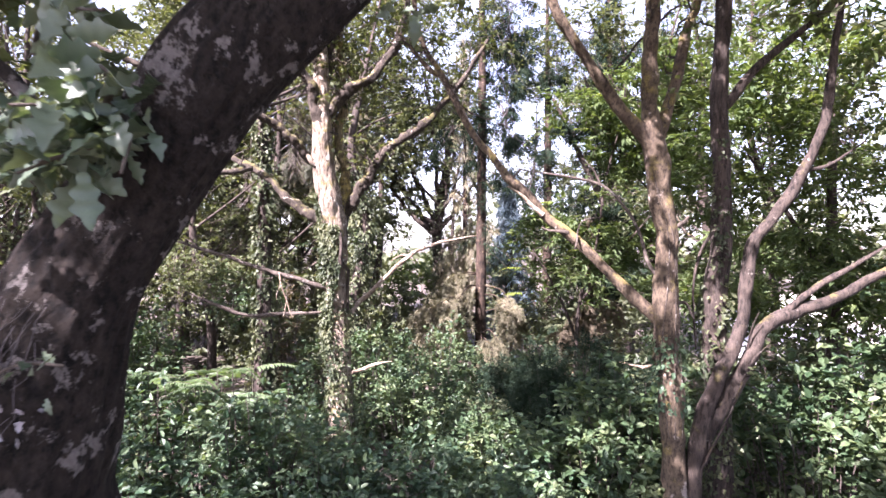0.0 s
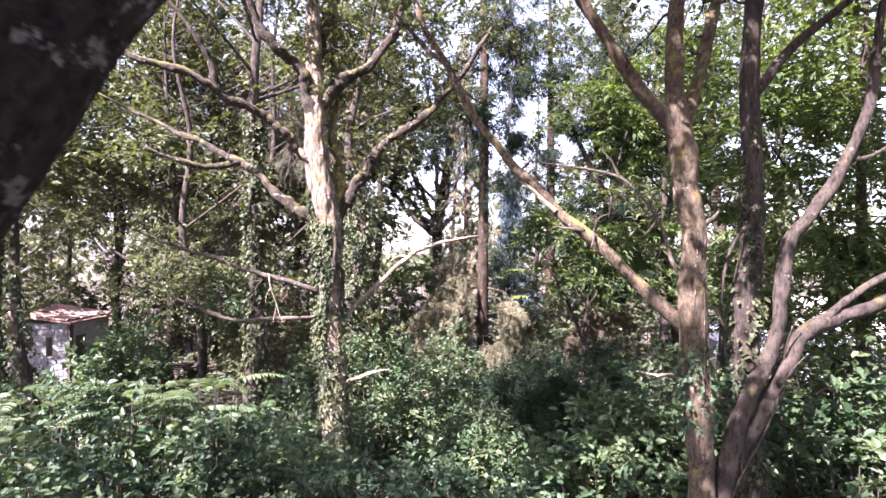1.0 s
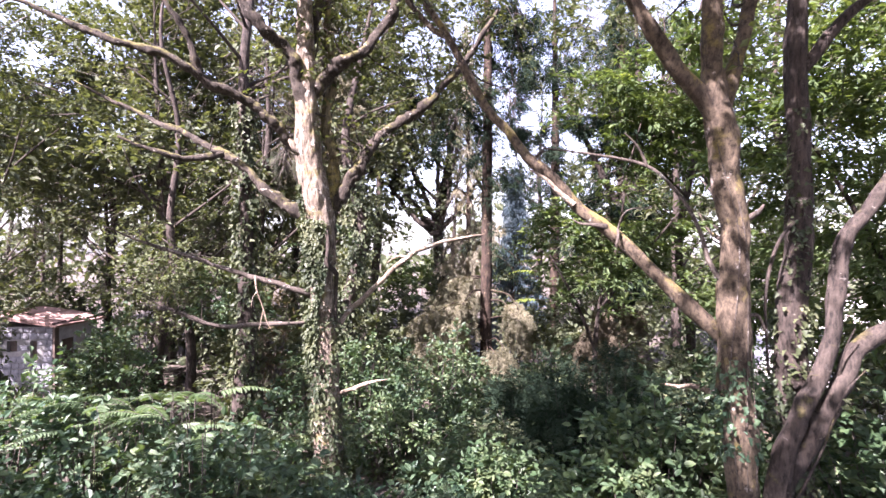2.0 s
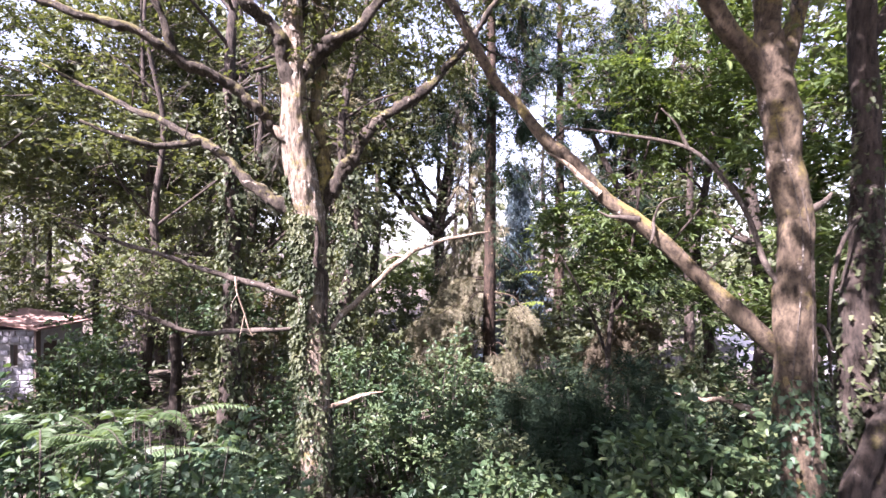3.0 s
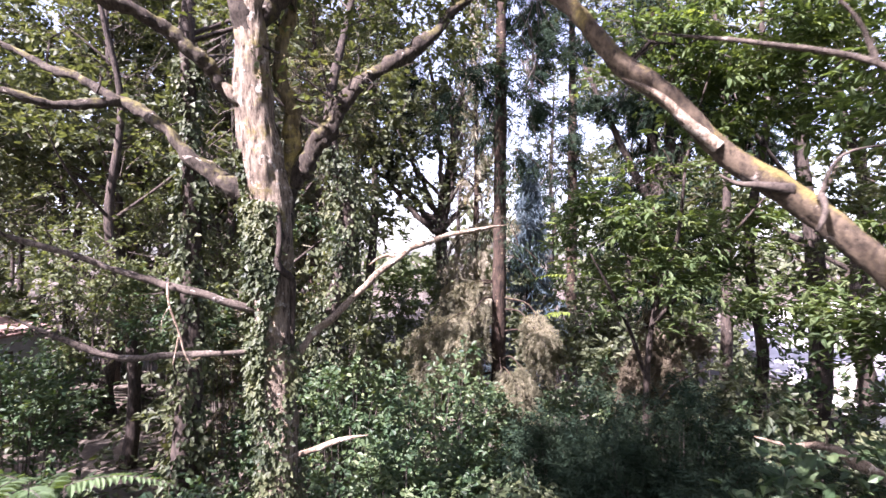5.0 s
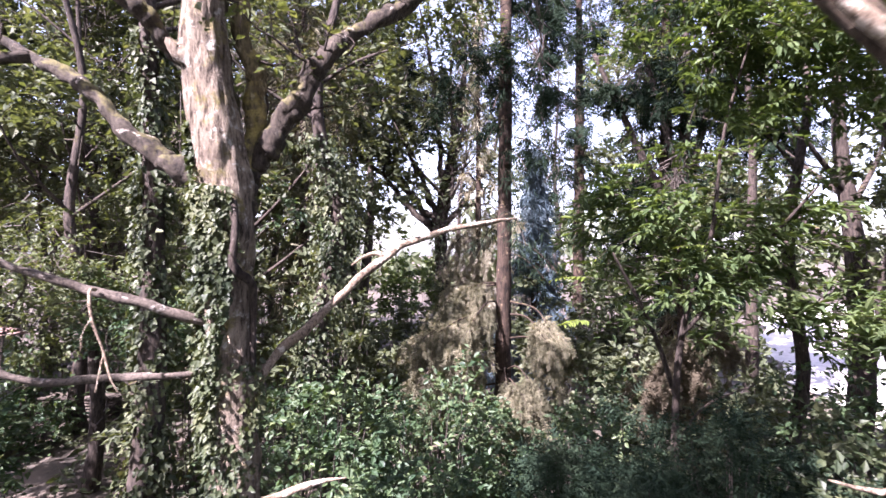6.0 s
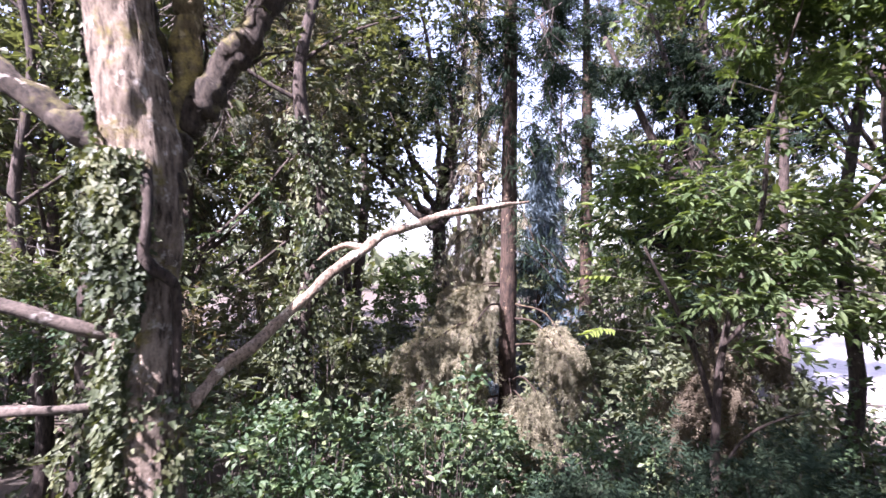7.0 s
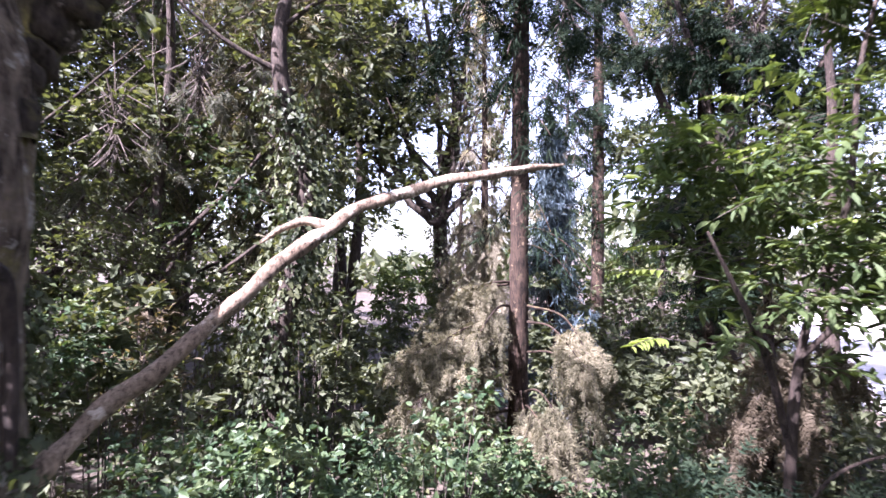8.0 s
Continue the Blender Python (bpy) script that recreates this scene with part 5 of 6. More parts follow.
def hanging_boughs(tree, seed, x, y, ends, mat=FIR_DRY, lets=26, per=60, first=0.22):
    """Boughs that arch out from a trunk at x, y, each hung with weeping branchlets clad in short fine sprays."""
    rng = np.random.default_rng(seed)
    for bx, by, bz, fall in ends:
        tip, st = np.array([bx, by, bz]), np.array([x, y, bz + rng.uniform(0.0, 0.7)])
        mid = 0.5 * st + 0.5 * tip + np.array([rng.normal() * 0.08, rng.normal() * 0.08, rng.uniform(0.05, 0.32)])
        nodes = [(*st, 0.024), (*mid, 0.017), (*tip, 0.006)]
        P = smooth_path(nodes, 0.03)
        br = part("bough", limb(nodes, 6, 0.06, 0.1, seed), BARK_FIR, tree)
        f = first + (0.99 - first) * rng.uniform(0, 1, lets) ** 0.75
        root = P[(len(P) * f).astype(int), :3]
        way = unit((tip - st) * (1, 1, 0)) + rng.normal(size=(lets, 3)) * (0.8, 0.8, 0.15)
        reach = rng.uniform(0.08, 0.34, lets)
        drop = fall * rng.uniform(0.25, 1.35, lets)
        u = rng.uniform(0, 1, (lets, per)) ** 0.85
        spine = lambda v: root[:, None] + way[:, None] * (reach[:, None] * np.sqrt(v))[..., None] - np.array([0, 0, 1.0]) * (drop[:, None] * v ** 1.35)[..., None]
        Q = spine(u)
        T = unit(spine(u + 0.06) - Q)
        Q = (Q + rng.normal(size=Q.shape) * 0.02).reshape(-1, 3)
        D = unit(T.reshape(-1, 3) + 0.42 * rng.normal(size=Q.shape))
        keep = ~sunlit(Q)
        Q, D = Q[keep], D[keep]
        part("frond_curtain", leaves(Q, D, rng.normal(size=Q.shape) + np.array([0, -0.6, 0.3]), rng.uniform(0.07, 0.19, len(Q)), FAN), mat, br, "weeping fronds, brown and olive", False, "stuff")
        k = np.linspace(0, 1, 5)
        S = spine(np.repeat(k[None], lets, 0))
        part("branchlet", sticks(S[:, :-1].reshape(-1, 3), S[:, 1:].reshape(-1, 3), 0.004, 0.003), TWIG, br, "", True, "stuff")


hanging_boughs(near_fir, 48, 1.05, 17.75, [(-0.8, 17.5, 1.7, 0.7), (-0.4, 17.1, 1.95, 1.0), (-0.1, 17.2, 2.35, 1.0), (0.25, 17.0, 2.0, 1.2), (-0.6, 17.0, 1.1, 0.7), (-0.1, 16.7, 1.25, 0.9), (0.2, 16.9, 1.45, 0.9), (-0.4, 16.5, 0.7, 0.6), (0.3, 17.3, 2.9, 1.0), (-0.7, 16.6, 1.8, 0.8), (-0.2, 16.4, 2.1, 1.1), (0.2, 16.3, 1.9, 1.1), (-0.5, 16.3, 1.3, 0.8), (0.05, 16.2, 1.2, 0.8)], first=0.4)
hanging_boughs(near_fir, 46, 1.3, 17.6, [(1.95, 15.9, 1.95, 0.8), (1.75, 15.7, 2.0, 0.9), (2.1, 16.2, 1.7, 0.6)], first=0.6)
hanging_boughs(near_fir, 45, 1.2, 17.6, [(1.15, 16.5, 0.75, 0.9), (1.45, 16.2, 0.8, 1.0), (1.25, 16.3, 0.35, 0.6), (1.7, 16.3, 0.9, 0.8), (1.5, 16.1, 0.45, 0.6)], first=0.6)
back_fir = fir_tree("fir_tree", 47, 12, 0.10, 0.35, "slim fir with pale drooping fronds", FIR_PALE, 50, 0.4, (0.75, 21.0, -0.6), 0.09, 7, gaps=True)
hanging_boughs(back_fir, 49, 0.75, 21.0, [(0.3, 20.6, 4.6, 1.0), (0.0, 20.5, 3.6, 0.9), (0.9, 20.4, 3.6, 1.0), (1.4, 20.5, 4.4, 1.0), (0.6, 20.4, 2.8, 1.0), (0.2, 20.5, 5.4, 1.0), (0.45, 20.3, 3.9, 1.1), (1.1, 20.3, 2.6, 0.9), (0.1, 20.4, 2.6, 0.8), (0.9, 20.4, 4.9, 1.0)], FIR_PALE)
dry_fir = fir_tree("fir_tree", 40, 5.2, 0.09, 0.3, "withered fir with brown hanging fronds", DRY_LEAF, 14, 0.35, (3.8, 15.0, -0.6), 0.1, 7)
hanging_boughs(dry_fir, 39, 3.8, 15.0, [(3.3, 13.8, 2.1, 0.7), (2.9, 13.8, 1.7, 0.7), (3.6, 13.9, 1.5, 0.8), (4.3, 14.3, 2.2, 0.7)], DRY_LEAF, 22, 44, 0.4)
broad_tree("branchy_tree", 38, 13, 0.3, LEAF_FAR, 0.13, 120, 0.45, 4500, "branching tree in front of the bright gap", False, (-0.25, 26.0, -0.6), "slim trees", reach=0.3)


branchy = bpy.data.objects["branchy_tree"]
stem_rng = np.random.default_rng(440)
for k, nodes in enumerate([
        [(-0.25, 26.0, 4.4, 0.16), (-1.16, 26.0, 5.0, 0.12), (-1.82, 26.0, 5.77, 0.10), (-2.37, 26.0, 6.43, 0.08), (-3.24, 26.0, 7.2, 0.06), (-4.12, 26.0, 8.2, 0.03)],
        [(-0.25, 26.0, 4.6, 0.16), (-0.94, 26.0, 6.2, 0.11), (-1.49, 26.0, 7.5, 0.09), (-1.93, 26.0, 9.06, 0.07), (-2.37, 26.0, 11.0, 0.05), (-2.59, 26.0, 13.4, 0.02)],
        [(-0.2, 26.0, 4.8, 0.15), (-0.28, 26.0, 6.87, 0.10), (-0.39, 25.9, 8.4, 0.08), (-0.61, 25.9, 10.2, 0.06), (-1.05, 25.8, 12.4, 0.02)],
        [(-0.15, 26.0, 4.7, 0.13), (0.26, 26.0, 6.87, 0.09), (0.59, 26.0, 8.6, 0.07), (0.92, 26.0, 10.8, 0.05), (1.36, 26.0, 13.4, 0.02)],
        [(-0.2, 26.0, 4.6, 0.12), (0.05, 26.1, 6.2, 0.08), (0.16, 26.1, 7.74, 0.06), (0.05, 26.1, 9.7, 0.05), (0.26, 26.2, 12.1, 0.02)],
        [(-0.25, 26.0, 4.5, 0.13), (-1.49, 25.9, 5.88, 0.09), (-2.15, 25.8, 6.87, 0.07), (-2.8, 25.7, 8.4, 0.05), (-3.02, 25.6, 10.4, 0.02)],
        [(-0.15, 26.0, 4.5, 0.12), (0.92, 25.9, 6.0, 0.08), (1.58, 25.8, 7.1, 0.06), (2.02, 25.7, 9.06, 0.02)]]):
    part("limb", limb(nodes, 9, 0.12, 0.1, 441 + k, True, 0.0, 0.25), BARK_DARK, branchy)
    side_twigs(branchy, stem_rng, nodes, 12, 1.3, 4)
for k, (c, r, n) in enumerate([((-1.9, 25.6, 8.4), (1.5, 0.8, 1.6), 46), ((-0.6, 25.7, 10.6), (1.6, 0.8, 1.6), 50), ((1.0, 25.8, 9.6), (1.1, 0.7, 2.0), 34), ((-3.2, 25.4, 11.2), (1.6, 0.8, 1.6), 46), ((-1.7, 25.8, 5.9), (0.7, 0.4, 0.5), 12), ((-1.3, 25.7, 7.0), (0.9, 0.5, 0.7), 24), ((0.7, 25.6, 6.6), (0.7, 0.5, 1.4), 22), ((-2.9, 25.6, 7.8), (0.9, 0.5, 0.9), 24)]):
    crown(branchy, np.random.default_rng(455 + k), c, r, n, 4, 9, 0.2, 0.6, LEAF_FAR, gaps=False, lumps=3.0)
needle_mass(branchy, 450, (-0.9, 26.5, 9.8), (1.4, 0.8, 2.2), 34, 0.32)
needle_mass(dark_fir, 430, (4.0, 26.3, 7.2), (1.3, 0.8, 2.4), 26, 0.36)
needle_mass(dark_fir, 431, (5.2, 26.4, 11.4), (1.8, 1.0, 1.8), 24, 0.36)
for k, (c, r, n) in enumerate([((6.6, 26.4, 12.4), (2.2, 1.0, 1.7), 56), ((9.2, 26.0, 13.0), (2.2, 1.0, 1.6), 44), ((3.2, 26.2, 12.6), (1.4, 0.8, 1.6), 34)]):
    needle_mass(dark_fir, 490 + k, c, r, n, 0.34)
needle_mass(near_fir, 432, (1.9, 17.5, 7.2), (1.0, 0.8, 1.7), 24, 0.28, gaps=True)
needle_mass(near_fir, 451, (2.0, 17.6, 10.2), (1.2, 0.9, 1.5), 44, 0.28, gaps=True)
needle_mass(near_fir, 433, (0.3, 17.6, 7.6), (1.0, 0.8, 1.4), 20, 0.28, gaps=True)
needle_mass(bpy.data.objects["branchy_tree"], 434, (-3.0, 26.5, 9.4), (2.4, 1.4, 2.0), 40, 0.36)
needle_mass(bpy.data.objects["fir_tree.003"], 435, (-4.0, 20.3, 7.6), (1.3, 0.9, 2.4), 60, 0.36, FIR_DRY)
for k, (c, r, n) in enumerate([((-4.9, 19.2, 6.6), (1.2, 0.9, 1.7), 50), ((-6.2, 18.6, 5.4), (1.2, 0.9, 1.5), 46), ((-5.6, 19.4, 9.0), (1.6, 0.9, 1.4), 46), ((-3.4, 19.4, 4.6), (0.9, 0.7, 1.2), 30)]):
    needle_mass(bpy.data.objects["fir_tree.003"], 480 + k, c, r, n, 0.24, FIR_GREY, True, 1.1)
crown(bpy.data.objects["branchy_tree"], np.random.default_rng(436), (-5.0, 25.6, 9.6), (2.2, 1.4, 2.2), 130, 4, 9, 0.17, 0.6, LEAF_FAR, gaps=False)
crown(tall, np.random.default_rng(437), (-2.9, 16.5, 4.9), (1.1, 0.8, 1.9), 100, 5, 10, 0.088, 0.45, LEAF_SHRUB)
crown(tall, np.random.default_rng(453), (-5.2, 14.6, 2.5), (1.1, 0.8, 0.65), 60, 5, 10, 0.088, 0.45, LEAF_SHRUB)
crown(tall, np.random.default_rng(439), (-2.1, 19.4, 7.4), (0.9, 0.8, 2.0), 90, 5, 10, 0.088, 0.5, LEAF_OAK)
crown(tall, np.random.default_rng(452), (-2.5, 22.0, 9.0), (1.2, 0.9, 2.3), 90, 4, 9, 0.17, 0.5, LEAF_FAR, gaps=False)
crown(tall, np.random.default_rng(438), (-4.7, 17.4, 6.6), (1.4, 1.0, 1.4), 40, 5, 10, 0.088, 0.5, LEAF_OAK)


for k, (c, r, n) in enumerate([((-8.6, 19.6, 8.4), (2.4, 1.4, 1.8), 120), ((-12.0, 20.4, 8.2), (2.4, 1.4, 1.9), 120), ((-6.4, 19.6, 10.4), (2.2, 1.4, 1.5), 100)]):
    crown(bpy.data.objects["slim_tree.001"], np.random.default_rng(470 + k), c, r, n, 4, 10, 0.15, 0.6, LEAF_OAK)


crown(bpy.data.objects["slim_tree.001"], np.random.default_rng(474), (-10.4, 20.6, 10.4), (3.4, 1.2, 1.5), 150, 4, 10, 0.15, 0.6, LEAF_OAK, gaps=False)
crown(bpy.data.objects["slim_tree.004"], np.random.default_rng(475), (5.2, 20.5, 11.4), (1.9, 1.2, 1.3), 90, 4, 9, 0.13, 0.5, LEAF_OAK, gaps=False)


# Woods all round, from a few kinds of tree
kinds = [broad_tree("woodland_tree", 50, 12, 0.17, label="tall woodland tree with a leafy crown"), broad_tree("woodland_tree", 51, 14, 0.2, label="tall woodland tree with a leafy crown"),
         broad_tree("woodland_tree", 52, 10.5, 0.14, label="tall woodland tree with a leafy crown"), broad_tree("woodland_tree", 53, 13, 0.16, base=0.2, ivy=1500, label="woodland tree with ivy on its trunk")]
# The one at (-13.6, 14.6) is out of view, added as shed shade
spots = [(-9.5, 20.5), (-6.8, 21.5), (-8.0, 23.6), (-15.4, 19.2), (-17.4, 22.6), (-11.4, 28.2), (-7.0, 28.6), (-13.4, 24.5), (-16, 20.5), (-15, 27), (-9.0, 27.5), (-5.6, 26.0), (-19, 24), (-21, 31), (-12, 33), (-7.4, 36), (-16.5, 37), (-27, 37),
         (-4.6, 19.8), (7.6, 28.5), (5.6, 36), (10.5, 19.0), (13.0, 15.0), (-13.6, 14.6), (10.2, 11.5), (13.5, 8.5), (9.5, 4.0), 
         (-8.6, 19.0), (-10.2, 22.6), (-4.8, 24.2), (-5.6, 18.9), (-18, 28.5), (-10.5, 30), (-5.9, 31.5), (-14, 30), (11.5, 20.5), (-9.8, 25.2), (-24, 36), (-19, 42), (-10, 44), (15.5, 13.0), (12, 31)]
# A lane between the trees lets the open sky show
spots = [(x, y) for x, y in spots if y < 18 or abs(x + 0.075 * y) > 2.7 + 0.035 * y]
for i, (x, y) in enumerate(spots):
    m = pose(x, y, float(terrain(x, y)), 0, 0, 67 * i)
    if i < 4:
        kinds[i].matrix_basis = m
    else:
        copy_thing(kinds[(i * 7 + i // 4) % 4], m)


high = broad_tree("woodland_tree", 54, 15, 0.19, base=0.55, label="tall bare-stemmed tree with its crown high up")
for i, (x, y) in enumerate([(-3.9, 29.8), (0.9, 45), (-5.4, 37), (-2.9, 25.5)]):
    m = pose(x, y, -0.6, 0, 0, 50 * i)
    if i:
        copy_thing(high, m)
    else:
        high.matrix_basis = m


# Unseen trees added behind and above the camera, which shade it
for i, (x, y, h) in enumerate([(-4.5, -3.5, 12), (3.6, -2.0, 12), (-8.5, 2.5, 12), (-7.0, -7.5, 13), (0.5, -7.0, 13), (6.5, 2.2, 11), (-5.2, 4.6, 11.5), (-9.0, 8.0, 11.5), (2.0, 1.2, 12), (-1.8, -2.2, 12), (4.6, 4.4, 11), (-8.2, -1.5, 12.5), (-3.2, 1.8, 12)]):
    broad_tree("woodland_tree", 70 + i, h, 0.18, LEAF_OAK, 0.16, 200, 0.45, 0, "tall woodland tree with a leafy crown", True, (x, y, 0))


# The bright-leaved chestnut by the clearing
def make_chestnut(seed, base, stems, crowns, sprig_at):
    rng = np.random.default_rng(seed)
    t = thing("chestnut_tree", "young chestnut with long fresh green leaves in the sun", "tree", "chestnuts")
    for i, nodes in enumerate(stems):
        part("trunk" if i == 0 else "limb", limb(nodes, 10, 0.1, 0.08, seed + i), BARK_DARK, t)
    for c, r, n in crowns:
        O = in_crown(rng, n, c, r, 0.15, 2.4)
        D = (O - np.array(base + (c[2],))) * (1, 1, 0) + np.array([0, 0, 0.05])
        geo, (A, B) = sprays(rng, O, unit(D), 0.62, 5, 11, 0.15, CHESTNUT, 0.55, 0.12, 2.6, False)
        part("crown", geo, LEAF_BRIGHT, t, "", False, "stuff")
        part("branchwork", sticks(A, B, 0.005, 0.003), TWIG, t, "", True, "stuff")
    for k, (x, y, z) in enumerate(sprig_at):
        # A long arching shoot with leaves in two ranks
        way = unit(np.array([-0.85 + 0.3 * rng.normal(), -0.35 + 0.3 * rng.normal(), 0.05]))
        u = np.linspace(0, 1, 17)
        P = np.array([x, y, z]) + way * (0.5 * (u - 0.4))[:, None] + np.array([0, 0, 0.1]) * (0.5 * u - u * u)[:, None]
        side = np.cross(way, [0, 0, 1.0])
        sign = np.where(np.arange(17) % 2, 1.0, -1.0)
        D = way * 0.75 + side * sign[:, None] * 0.8 + np.array([0, 0, -0.25]) + rng.normal(size=P.shape) * 0.1
        N = np.array([0, 0, 1.0]) + rng.normal(size=P.shape) * 0.2
        sprig = part("sprig", leaves(P[2:], D[2:], N[2:], 0.17 * (1.1 - 0.5 * u[2:]), LONG), LEAF_FRESH, t, "yellow-green leaf shoot", False, "stuff")
        start = np.array([x + 0.75, y + 0.35, z - 0.1])
        part("shoot_stem", sticks(np.vstack([[start], P[:-1]]), np.vstack([[P[0]], P[1:]]), 0.004, 0.003), TWIG, t, "", True)


make_chestnut(91, (2.9, 13), [[(3.1, 13.2, -0.8, 0.06), (3.04, 13.2, 1.2, 0.05), (3.15, 13.2, 2.6, 0.042), (3.5, 13.1, 3.9, 0.032), (3.7, 13.2, 5.2, 0.022), (4.05, 13.1, 6.6, 0.01)], [(3.06, 13.2, 1.6, 0.03), (2.6, 12.8, 2.6, 0.03), (2.0, 12.5, 3.6, 0.012)],
                              [(3.14, 13.2, 2.5, 0.03), (3.7, 12.7, 3.4, 0.03), (4.4, 12.3, 4.4, 0.012)], [(3.05, 13.2, 1.0, 0.02), (3.3, 12.9, 1.6, 0.015), (3.7, 12.4, 2.0, 0.01)]],
              [((4.0, 13.0, 6.3), (1.5, 1.2, 1.7), 135), ((3.3, 13.1, 4.05), (1.5, 1.0, 0.9), 85), ((5.0, 12.5, 7.2), (1.6, 1.4, 1.3), 75), ((3.3, 12.9, 3.05), (0.9, 0.7, 0.6), 24), ((4.5, 12.5, 2.85), (0.8, 0.6, 0.45), 16)],
              [(1.55, 12.6, 3.3), (1.6, 12.6, 2.75), (1.75, 12.8, 3.5), (2.35, 12.8, 4.75), (2.6, 12.7, 4.3), (3.2, 12.9, 6.4), (2.9, 12.6, 5.4), (3.0, 12.4, 3.7), (3.5, 12.3, 7.0), (3.9, 12.2, 6.2)])
make_chestnut(92, (6.4, 9.6), [[(6.4, 9.6, -0.5, 0.12), (6.5, 9.6, 2.5, 0.10), (6.4, 9.5, 5.0, 0.07), (6.5, 9.5, 8.0, 0.03)], [(6.45, 9.6, 3.0, 0.05), (5.6, 9.3, 4.2, 0.035), (4.8, 9.1, 5.2, 0.015)]],
              [((5.2, 9.2, 5.2), (1.5, 1.3, 1.2), 80), ((6.2, 9.2, 6.8), (1.8, 1.5, 1.4), 52), ((5.7, 9.2, 3.3), (1.4, 1.0, 0.9), 80), ((7.2, 9.7, 5.0), (1.4, 1.2, 1.7), 46), ((6.0, 11.6, 2.65), (1.2, 0.8, 0.5), 44), ((6.4, 11.8, 3.7), (1.3, 0.8, 0.8), 50)], [])


# ---- undergrowth ----
def shrub(name, seed, x, y, w, d, h, count, size, mat, shape, label, category="shrub", group="undergrowth", gaps=False):
    """A mounded shrub: arching stems from the ground, and leaves over and through its lumpy dome."""
    rng = np.random.default_rng(seed)
    t = thing(name, label, category, group)
    g = float(terrain(x, y))
    n = max(8, count // 95)
    a, f = rng.uniform(0, 6.28, n), np.sqrt(rng.uniform(0, 1, n))
    ph = rng.uniform(0, 6.28, 4)
    ex, ey = w * f * np.cos(a), d * f * np.sin(a)
    dome = np.sqrt(np.maximum(0.05, 1 - f * f * 0.9)) * (0.82 + 0.18 * np.sin(2.7 * ex + ph[0]) * np.cos(2.3 * ey + ph[1]) + 0.12 * rng.normal(size=n))
    T = np.stack([x + ex, y + ey, g + h * dome], 1)
    S = np.stack([x + 0.55 * ex, y + 0.55 * ey, terrain(x + 0.55 * ex, y + 0.55 * ey) - 0.05], 1)
    M = 0.4 * S + 0.6 * T + np.array([0, 0, 0.12 * h])
    part("stemwork", joined([sticks(S, M, 0.012, 0.008), sticks(M, T, 0.008, 0.004)]), TWIG, t, "", True, "stuff")
    low = rng.uniform(0.15, 0.75, n)
    O = np.concatenate([T, T, M, S * (1 - low)[:, None] + T * low[:, None] + (T - S) * (0.4, 0.4, 0)])
    D = unit((O - np.array([x, y, g + 0.3 * h])) + rng.normal(size=O.shape) * 0.3)
    geo, _ = sprays(rng, O, D, 0.42, 4, max(3, count // (len(O) * 4)), size, shape, 0.75, 0.2, 1.1, gaps)
    part("foliage", geo, mat, t, "", False, "stuff")
    return t


# Bramble bank in the foreground
for i, (x, y, w, d, h) in enumerate([(-5.2, 7.5, 1.4, 1.2, 2.1), (-3.7, 7.5, 1.3, 1.1, 2.2), (-6.9, 7.7, 1.3, 1.2, 2.5), (-2.5, 7.4, 1.1, 1.0, 2.1), (-4.3, 6.0, 1.3, 1.1, 1.8), (-2.9, 5.2, 1.2, 1.0, 1.4), (-5.9, 5.9, 1.2, 1.1, 2.0), (-1.6, 7.0, 1.0, 0.9, 1.55),
                                     (-1.2, 5.6, 1.0, 0.9, 1.1), (-1.4, 4.3, 1.1, 0.9, 1.0), (0.0, 5.2, 1.0, 0.9, 0.9), (-3.6, 3.6, 1.2, 1.0, 1.3), (0.9, 6.6, 1.0, 0.9, 1.1), (-8.4, 8.6, 1.3, 1.2, 2.3), (-0.4, 7.7, 1.0, 0.9, 0.95)]):
    shrub("bramble", 200 + i, x, y, w, d, h, 4200, 0.094, LEAF_BRAMBLE, OVAL, "dense tangle of green bramble leaves", "bramble", "bramble bank", True)
def make_bracken(seed, x, y, h):
    """Bracken: tall bare stalks that carry arching fronds with two ranks of narrow leaflets."""
    rng = np.random.default_rng(seed)
    t = thing("bracken", "light green bracken fronds over the brambles", "fern", "bracken")
    g = float(terrain(x, y))
    for _ in range(12):
        a = rng.uniform(0, 6.28)
        out = np.array([math.cos(a), math.sin(a), 0])
        L = rng.uniform(0.55, 0.95)
        foot = np.array([x, y, g - 0.05]) + rng.normal(size=3) * (0.22, 0.22, 0)
        neck = foot + out * 0.15 + np.array([0, 0, h * rng.uniform(0.85, 1.05)])
        u = np.linspace(0, 1, 27)
        P = neck + out * (L * u)[:, None] + np.array([0, 0, 1]) * (L * (0.32 * u - 0.55 * u * u))[:, None]
        side = np.cross(out, [0, 0, 1.0])
        Q = np.repeat(P[1:], 2, 0)
        sign = np.tile([1.0, -1.0], 26)[:, None]
        D = side * sign + out * 0.45 + rng.normal(size=Q.shape) * 0.08 - np.array([0, 0, 0.15])
        size = np.repeat(0.15 * (1.02 - u[1:]) ** 0.8, 2)
        fr = part("frond", leaves(Q, D, np.array([0, 0, 1.0]) + rng.normal(size=Q.shape) * 0.15, size, LONG), LEAF_FERN, t, "", False, "stuff")
        part("stalk", joined([sticks([foot], [neck], 0.006, 0.005), sticks(P[:-1], P[1:], 0.004, 0.003)]), TWIG, fr)


